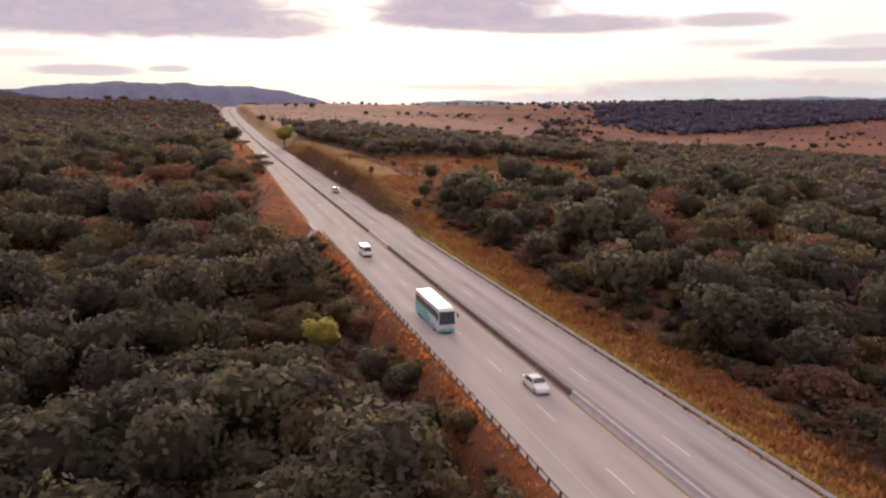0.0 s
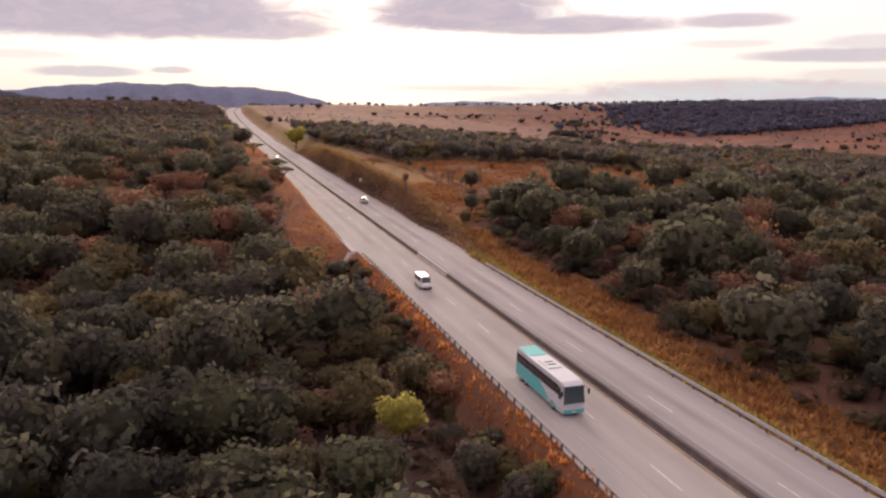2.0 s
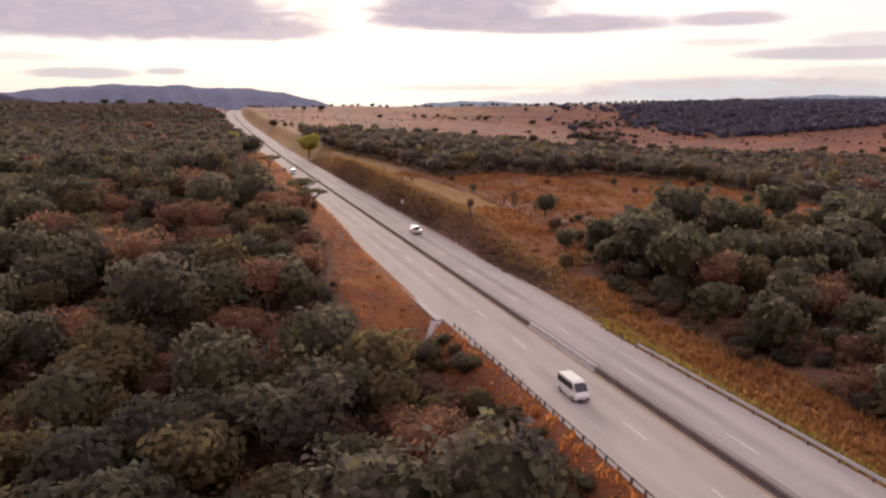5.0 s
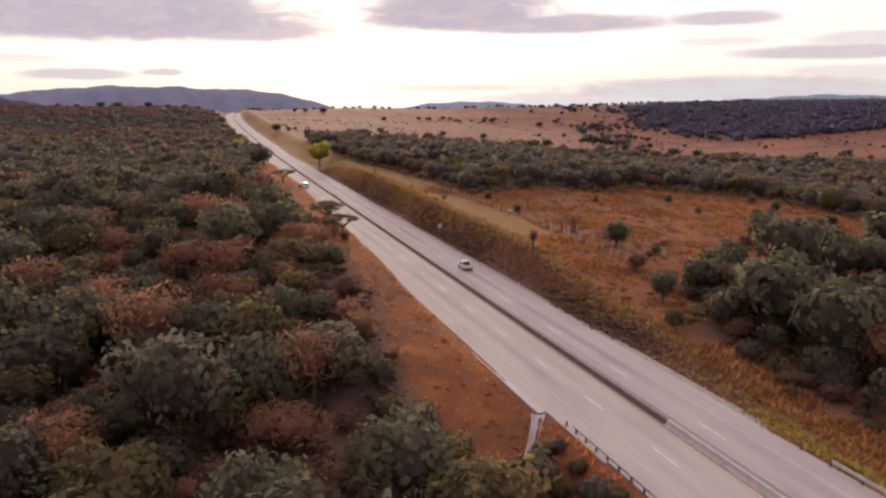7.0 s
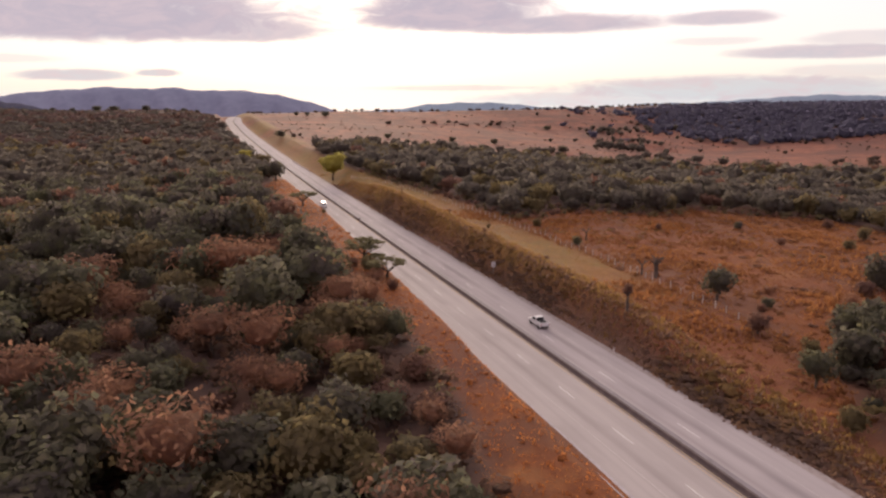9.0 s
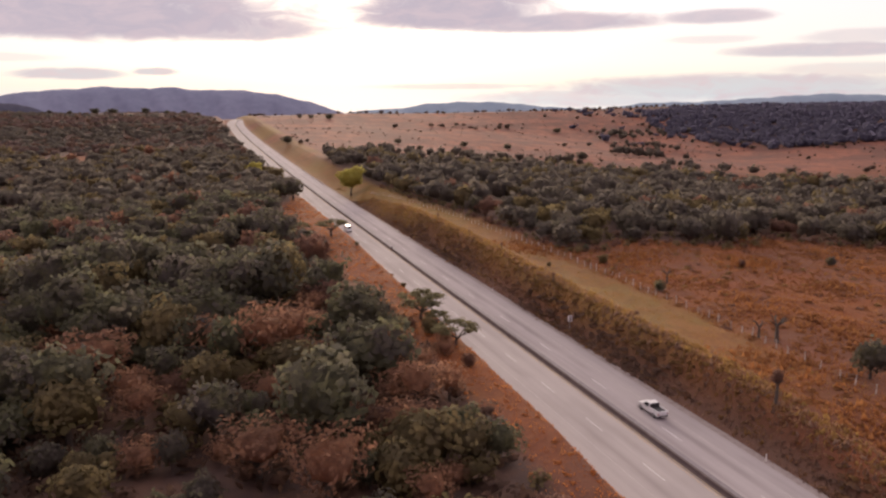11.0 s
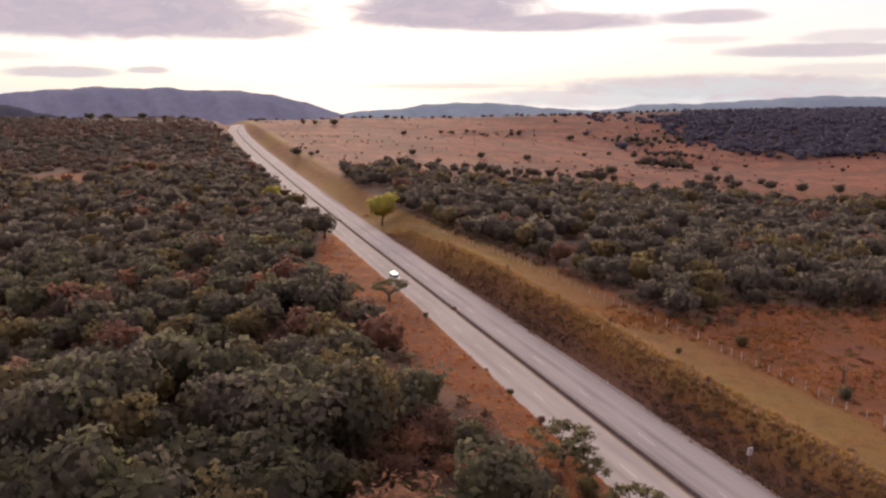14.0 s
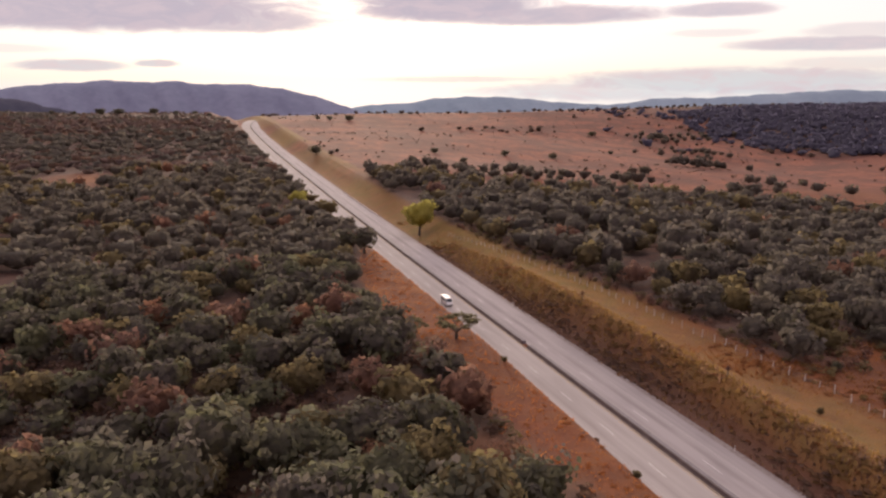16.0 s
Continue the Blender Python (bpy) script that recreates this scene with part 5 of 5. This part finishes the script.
# ---- fence ----
def make_fence():
    fence = tagged(new("fence"), "row of whitewashed wooden posts with barbed wire", "fence")
    fx = lambda y: np.interp(y, (240, 266, 290, 320, 343, 360, 376, 395, 418, 445, 461, 520), (34.5, 33.8, 34.8, 33.9, 33.2, 32.0, 30.4, 29.4, 28.4, 25.6, 23.0, 19.5))
    bm = bmesh.new()
    bmesh.ops.create_cone(bm, segments=7, radius1=0.11, radius2=0.085, depth=1.75, cap_ends=True, matrix=Matrix.Translation((0, 0, 0.72)))
    me, rnd, tops = None, random.Random(9), []
    y = 246.0
    while y < 512:
        x = float(fx(y))
        ob = part("post", me or bm, M_POST, fence)
        me = ob.data
        ob.location = (x, y, float(ground_z(x, y)))
        ob.rotation_euler = (rnd.uniform(-0.08, 0.08), rnd.uniform(-0.08, 0.08), rnd.uniform(0, 6))
        s = rnd.uniform(0.85, 1.15)
        ob.scale = (s, s, rnd.uniform(0.8, 1.1))
        tops.append((x, y, float(ground_z(x, y))))
        y += rnd.uniform(2.6, 3.8)
    for h in (0.5, 0.9, 1.3):
        bm = bmesh.new()
        for a, b in zip(tops, tops[1:]):
            limb(bm, (a[0], a[1], a[2] + h), (b[0], b[1], b[2] + h), 0.014, 0.014, 3)
        part("wire", bm, M_WIRE, fence)


make_fence()


# ---- road sign and marker posts ----
def make_sign():
    sign = tagged(new("road_sign"), "small white rectangular road sign on a post, lettering illegible", "road sign")
    x, y = 12.0, 304.9
    sign.location = (x, y, float(ground_z(x, y)))
    rise = 3.3 - float(ground_z(x, y))
    bm = bmesh.new()
    box(bm, -0.04, 0.04, -0.04, 0.04, -0.3, rise - 0.55, 0.006)
    part("post", bm, M_STEEL, sign)
    bm = bmesh.new()
    box(bm, -0.48, 0.48, -0.075, -0.045, rise - 0.62, rise + 0.62, 0.012)
    panel = part("panel", bm, M_SIGNWHITE, sign)
    bm = bmesh.new()
    for z0, z1, x0, x1 in ((0.30, 0.42, -0.24, 0.16), (0.06, 0.30, 0.06, 0.20), (-0.04, 0.06, -0.16, 0.18), (-0.30, -0.04, 0.08, 0.22), (-0.42, -0.30, -0.26, 0.18)):
        box(bm, x0, x1, -0.085, -0.079, rise + z0, rise + z1)
    part("lettering_bars", bm, M_BLACK, panel, "dark marks on the panel")


M_SIGNWHITE = coat("white_sign_face", (0.72, 0.68, 0.66), (0.5, 0.46, 0.44), 0.5, vary=0.3)
M_BLACK = coat("black_finish", (0.02, 0.02, 0.022), None, 0.5)
make_sign()


def marker_post(x, y):
    ob = tagged(new("marker_post"), "short white roadside marker post", "marker post", "roadside marker posts")
    ob.location = (x, y, max(float(ground_z(x, y)), float(road_z(y)) - 0.02))
    bm = bmesh.new()
    box(bm, -0.07, 0.07, -0.05, 0.05, -0.2, 0.95, 0.02)
    post = part("post", bm, M_SIGNWHITE, ob)
    bm = bmesh.new()
    box(bm, -0.055, 0.055, -0.058, -0.051, 0.68, 0.84)
    part("reflector", bm, M_BLACK, post, "dark reflector")


for y in (428.0, 341.0, 250.0):
    marker_post(10.6, y)


# ---- vehicles ----
M_CARWHITE = coat("white_car_paint", (0.60, 0.58, 0.58), (0.46, 0.43, 0.42), 0.28, 0.0, 0.5, vary=0.25)
M_TEAL = coat("turquoise_bus_paint", (0.07, 0.40, 0.40), (0.05, 0.30, 0.31), 0.3, 0.0, 0.5, vary=0.3)
M_SILVER = coat("pale_grey_bus_paint", (0.52, 0.50, 0.53), (0.4, 0.38, 0.4), 0.35, 0.0, 0.5, vary=0.3)
M_SCREEN = coat("blue_grey_windscreen", (0.040, 0.062, 0.070), (0.028, 0.042, 0.048), 0.12, 0.0, 0.6)
M_GLASS = coat("dark_tinted_glass", (0.018, 0.020, 0.026), (0.03, 0.03, 0.035), 0.08, 0.0, 0.6)
M_TYRE = coat("tyre_rubber", (0.022, 0.021, 0.021), (0.05, 0.045, 0.04), 0.85)
M_RIM = coat("alloy_rim", (0.42, 0.42, 0.43), (0.25, 0.24, 0.24), 0.35, 0.8)
M_LAMP = coat("lamp_glass", (0.62, 0.62, 0.60), None, 0.15)
M_TAIL = coat("red_lamp_glass", (0.30, 0.02, 0.02), None, 0.2)
M_BED = coat("black_bed_liner", (0.025, 0.025, 0.027), (0.06, 0.05, 0.05), 0.8)
M_PLATE = coat("number_plate", (0.6, 0.58, 0.54), (0.4, 0.38, 0.36), 0.5)


def hull(sections, bevel=0.05):
    """Join closed cross-sections along y: each is (y, half width low, half width high, z low, z waist, z high)."""
    bm = bmesh.new()
    rows = []
    for y, wl, wh, z0, z1, z2 in sections:
        rows.append([bm.verts.new(p) for p in ((-wl * 0.96, y, z0), (wl * 0.96, y, z0), (wl, y, z0 + (z1 - z0) * 0.35), (wl * 0.985, y, z1), (wh, y, z2), (-wh, y, z2), (-wl * 0.985, y, z1), (-wl, y, z0 + (z1 - z0) * 0.35))])
    for a, b in zip(rows, rows[1:]):
        for i in range(8):
            bm.faces.new((a[i], a[(i + 1) % 8], b[(i + 1) % 8], b[i]))
    bm.faces.new(rows[0][::-1])
    bm.faces.new(rows[-1])
    bmesh.ops.recalc_face_normals(bm, faces=bm.faces[:])
    if bevel:
        sharp = [e for e in bm.edges if len(e.link_faces) == 2 and e.calc_face_angle(0) > 0.45]
        bmesh.ops.bevel(bm, geom=sharp, offset=bevel, segments=2, profile=0.6, affect="EDGES", clamp_overlap=True)
    return bm


def slab(pts, depth):
    """A thin plate from four or more corners, given depth along its normal."""
    bm = bmesh.new()
    vs = [Vector(p) for p in pts]
    n = (vs[1] - vs[0]).cross(vs[2] - vs[0]).normalized()
    a = [bm.verts.new(v - n * depth) for v in vs]
    b = [bm.verts.new(v + n * depth) for v in vs]
    bm.faces.new(a[::-1])
    bm.faces.new(b)
    for i in range(len(vs)):
        j = (i + 1) % len(vs)
        bm.faces.new((a[i], a[j], b[j], b[i]))
    return bm


def wheel(parent, x, y, radius, width):
    bm = bmesh.new()
    turn = Matrix.Rotation(radians(90), 4, "Y")
    bmesh.ops.create_cone(bm, segments=24, radius1=radius, radius2=radius, depth=width, cap_ends=True, matrix=turn)
    bmesh.ops.bevel(bm, geom=[e for e in bm.edges if e.calc_face_angle(0) > 1.0], offset=width * 0.18, segments=2, affect="EDGES")
    tyre = part("wheel", bm, M_TYRE, parent)
    tyre.location = (x, y, radius)
    side = 1 if x > 0 else -1
    bm = bmesh.new()
    bmesh.ops.create_cone(bm, segments=18, radius1=radius * 0.62, radius2=radius * 0.55, depth=0.05, cap_ends=True, matrix=Matrix.Translation((side * (width / 2 + 0.004), 0, 0)) @ turn)
    part("rim", bm, M_RIM, tyre)


def lamp(parent, name, x, y, z, w, h, d, mat):
    bm = bmesh.new()
    box(bm, x - w / 2, x + w / 2, y - d / 2, y + d / 2, z - h / 2, z + h / 2, min(w, h) * 0.2)
    part(name, bm, mat, parent)


def both_sides(parent, name, pts, depth, mat):
    for s in (-1, 1):
        q = [(s * x, y, z) for x, y, z in pts]
        part(name, slab(q if s < 0 else q[::-1], depth), mat, parent)


def stand(thing, x, y, turned):
    thing.location = (x, y, float(road_z(y)) + 0.003)
    thing.rotation_euler = (0, 0, math.pi if turned else 0)


def make_bus(x, y):
    """Front at +y, 12 m long."""
    bus = tagged(new("coach_bus"), "turquoise and pale grey touring coach with dark windows", "bus")
    L, W = 6.0, 1.27
    body = part("body", hull([(-L, W * 0.95, W * 0.80, 0.42, 2.0, 3.42), (-L + 0.25, W, W * 0.92, 0.32, 2.0, 3.55), (-2, W, W * 0.93, 0.30, 2.0, 3.58), (3.4, W, W * 0.93, 0.30, 2.0, 3.58),
                              (L - 0.75, W, W * 0.92, 0.30, 2.0, 3.52), (L - 0.22, W * 0.985, W * 0.82, 0.30, 1.9, 3.22), (L, W * 0.93, W * 0.86, 0.36, 1.25, 1.55)], 0.09), M_SILVER, bus, smooth_faces=False)
    both_sides(bus, "side_window", [(-W * 0.995, -5.7, 2.05), (-W * 0.995, 4.9, 2.05), (-W * 0.955, 4.7, 3.05), (-W * 0.955, -5.7, 3.05)], 0.022, M_GLASS)
    both_sides(bus, "side_window", [(-W * 0.998, 4.95, 1.75), (-W * 0.99, 5.55, 1.75), (-W * 0.955, 5.25, 2.95), (-W * 0.958, 4.85, 2.95)], 0.022, M_GLASS)
    both_sides(bus, "side_panel", [(-W * 1.006, -5.75, 0.5), (-W * 1.006, 1.6, 0.5), (-W * 1.006, 2.9, 0.72), (-W * 1.006, 0.4, 1.95), (-W * 1.0, -5.75, 1.98)], 0.016, M_TEAL)
    both_sides(bus, "skirt_panel", [(-W * 1.006, 3.0, 0.42), (-W * 1.004, 4.6, 0.42), (-W * 1.004, 4.2, 0.80), (-W * 1.006, 3.2, 0.80)], 0.016, M_TEAL)
    screen = part("windscreen", slab([(-1.15, L + 0.03, 1.42), (1.15, L + 0.03, 1.42), (1.06, L - 0.17, 3.18), (-1.06, L - 0.17, 3.18)], 0.03), M_SCREEN, bus)
    bm = bmesh.new()
    box(bm, -1.16, 1.16, L - 0.10, L + 0.05, 0.36, 0.78, 0.05)
    part("front_bumper", bm, M_TEAL, bus, "turquoise front bumper")
    bm = bmesh.new()
    box(bm, -1.06, 1.06, -L + 0.2, -L + 3.4, 3.57, 3.62, 0.02)
    part("roof_panel", bm, M_TEAL, bus, "turquoise rear roof panel")
    bm = bmesh.new()
    box(bm, -0.8, 0.8, -1.0, 1.6, 3.56, 3.68, 0.05)
    unit = part("roof_air_unit", bm, M_SILVER, bus)
    for dy in (-0.3, 0.5):
        bm = bmesh.new()
        box(bm, -0.5, 0.5, dy, dy + 0.35, 3.675, 3.692)
        part("vent", bm, M_GLASS, unit)
    for s in (-1, 1):
        lamp(bus, "headlight", s * 0.9, L + 0.01, 0.98, 0.42, 0.2, 0.10, M_LAMP)
        lamp(bus, "tail_light", s * 1.02, -L + 0.0, 1.2, 0.16, 0.6, 0.06, M_TAIL)
        bm = bmesh.new()
        limb(bm, (s * 1.05, L - 0.35, 3.1), (s * 1.48, L + 0.18, 2.9), 0.04, 0.03, 6)
        box(bm, s * 1.48 - 0.12, s * 1.48 + 0.12, L + 0.12, L + 0.24, 2.35, 2.92, 0.04)
        part("mirror", bm, M_BLACK, bus)
        for yy in (3.7, -3.0, -4.3):
            wheel(bus, s * (W - 0.13), yy, 0.5, 0.3)
    part("rear_window", slab([(0.95, -L + 0.05, 2.1), (-0.95, -L + 0.05, 2.1), (-0.85, -L - 0.012, 3.1), (0.85, -L - 0.012, 3.1)], 0.04), M_GLASS, bus)
    lamp(bus, "number_plate", 0, L + 0.055, 0.55, 0.42, 0.14, 0.02, M_PLATE)
    stand(bus, x, y, True)
    return bus


def make_car(kind, label, x, y, turned, category):
    car = tagged(new(kind), label, category)
    if kind == "sedan_car":
        W, r, fy, ry = 0.87, 0.31, 1.38, -1.32
        body = [(-2.2, W * 0.86, W * 0.80, 0.36, 0.70, 0.84), (-2.05, W * 0.96, W * 0.86, 0.24, 0.78, 0.98), (-1.3, W, W * 0.88, 0.22, 0.80, 1.02), (0.9, W, W * 0.88, 0.22, 0.80, 1.00), (1.95, W * 0.95, W * 0.82, 0.22, 0.70, 0.80), (2.2, W * 0.82, W * 0.72, 0.30, 0.55, 0.62)]
        cab = [(-1.55, W * 0.84, W * 0.78, 0.95, 0.97, 1.0), (-0.95, W * 0.86, W * 0.66, 0.95, 1.02, 1.40), (0.1, W * 0.87, W * 0.68, 0.95, 1.02, 1.45), (0.35, W * 0.87, W * 0.67, 0.95, 1.02, 1.43), (1.05, W * 0.84, W * 0.78, 0.93, 0.96, 0.99)]
        glass = [(-0.865, -1.35, 1.02), (-0.865, 0.85, 1.02), (-0.71, 0.28, 1.36), (-0.70, -0.92, 1.34)]
        screen = [(-0.70, 0.98, 1.04), (0.70, 0.98, 1.04), (0.58, 0.42, 1.39), (-0.58, 0.42, 1.39)]
        rear = [(0.70, -1.50, 1.04), (-0.70, -1.50, 1.04), (-0.57, -1.02, 1.36), (0.57, -1.02, 1.36)]
    elif kind == "passenger_van":
        W, r, fy, ry = 0.94, 0.34, 1.55, -1.5
        body = [(-2.45, W * 0.92, W * 0.84, 0.36, 1.0, 1.10), (-2.35, W, W * 0.9, 0.28, 1.05, 1.18), (1.5, W, W * 0.9, 0.26, 1.02, 1.15), (2.3, W * 0.95, W * 0.86, 0.26, 0.85, 1.02), (2.5, W * 0.86, W * 0.78, 0.34, 0.7, 0.82)]
        cab = [(-2.42, W * 0.93, W * 0.80, 1.08, 1.25, 2.05), (-2.2, W * 0.95, W * 0.84, 1.08, 1.25, 2.16), (0.9, W * 0.95, W * 0.84, 1.08, 1.25, 2.14), (1.3, W * 0.95, W * 0.80, 1.06, 1.2, 2.02), (2.15, W * 0.90, W * 0.84, 1.0, 1.04, 1.1)]
        glass = [(-0.925, -2.2, 1.28), (-0.925, 1.65, 1.28), (-0.815, 1.2, 1.92), (-0.835, -2.15, 1.95)]
        screen = [(-0.78, 2.06, 1.16), (0.78, 2.06, 1.16), (0.70, 1.38, 1.96), (-0.70, 1.38, 1.96)]
        rear = [(0.72, -2.44, 1.3), (-0.72, -2.44, 1.3), (-0.68, -2.40, 1.95), (0.68, -2.40, 1.95)]
    else:
        W, r, fy, ry = 0.92, 0.37, 1.65, -1.55
        body = [(-2.6, W * 0.94, W * 0.90, 0.48, 0.85, 1.06), (-2.5, W, W * 0.94, 0.42, 0.88, 1.10), (-0.35, W, W * 0.94, 0.38, 0.88, 1.10), (1.2, W, W * 0.93, 0.38, 0.90, 1.12), (2.3, W * 0.97, W * 0.88, 0.38, 0.85, 1.02), (2.6, W * 0.86, W * 0.78, 0.44, 0.72, 0.84)]
        cab = [(-0.42, W * 0.92, W * 0.78, 1.06, 1.14, 1.66), (-0.25, W * 0.93, W * 0.80, 1.06, 1.14, 1.74), (0.55, W * 0.93, W * 0.80, 1.06, 1.14, 1.74), (1.35, W * 0.90, W * 0.84, 1.04, 1.08, 1.13)]
        glass = [(-0.905, -0.25, 1.16), (-0.905, 1.05, 1.16), (-0.79, 0.5, 1.66), (-0.78, -0.22, 1.65)]
        screen = [(-0.76, 1.25, 1.17), (0.76, 1.25, 1.17), (0.68, 0.64, 1.68), (-0.68, 0.64, 1.68)]
        rear = [(0.70, -0.435, 1.2), (-0.70, -0.435, 1.2), (-0.64, -0.40, 1.62), (0.64, -0.40, 1.62)]
    shell = part("body", hull(body, 0.05), M_CARWHITE, car)
    top = part("cabin", hull(cab, 0.045), M_CARWHITE, car)
    both_sides(top, "side_window", glass, 0.02, M_GLASS)
    part("windscreen", slab(screen, 0.025), M_GLASS, top)
    part("rear_window", slab(rear, 0.025), M_GLASS, top)
    front, back = body[-1][0], body[0][0]
    for s in (-1, 1):
        lamp(car, "headlight", s * W * 0.62, front - 0.06, 0.66 if kind == "sedan_car" else 0.78, 0.34, 0.16, 0.14, M_LAMP)
        lamp(car, "tail_light", s * W * 0.82, back + 0.02, 0.80 if kind == "sedan_car" else 0.9, 0.14, 0.26, 0.1, M_TAIL)
        lamp(car, "mirror", s * (W + 0.09), glass[1][1] - 0.15, glass[0][2] + 0.06, 0.18, 0.13, 0.1, M_CARWHITE)
        for yy in (fy, ry):
            wheel(car, s * (W - 0.09), yy, r, 0.22)
    for yy, nm in ((front + 0.01, "front_bumper"), (back - 0.01, "rear_bumper")):
        lamp(car, nm, 0, yy, 0.42 if kind != "pickup_truck" else 0.52, W * 1.66, 0.16, 0.14, M_BLACK if kind != "sedan_car" else M_CARWHITE)
    lamp(car, "number_plate", 0, (back - 0.09) if not turned else (front + 0.09), 0.46, 0.34, 0.12, 0.02, M_PLATE)
    if kind == "pickup_truck":
        bm = bmesh.new()
        box(bm, -0.76, 0.76, -2.42, -0.52, 1.085, 1.125, 0.01)
        part("bed_liner", bm, M_BED, car, "black open load bed")
        for x0, x1, y0, y1 in ((-0.87, -0.76, -2.5, -0.48), (0.76, 0.87, -2.5, -0.48), (-0.87, 0.87, -2.56, -2.44)):
            bm = bmesh.new()
            box(bm, x0, x1, y0, y1, 1.06, 1.24, 0.02)
            part("bed_rail" if y1 > -1 else "tailgate", bm, M_CARWHITE, car)
        bm = bmesh.new()
        box(bm, -0.72, 0.72, -0.62, -0.54, 1.12, 1.72, 0.02)
        part("headboard", bm, M_BED, car, "black rack behind the cab")
    stand(car, x, y, turned)
    return car


make_bus(-6.25, 111.0)
make_car("sedan_car", "white four-door sedan on the pale carriageway", -2.75, 83.4, True, "car")
make_car("passenger_van", "white passenger van on the pale carriageway", -6.15, 160.2, True, "van")
make_car("pickup_truck", "white pickup truck with a black open bed", 5.6, 267.5, False, "pickup truck")
make_car("passenger_van", "small white van far off on the carriageway", -5.9, 434.5, True, "van")
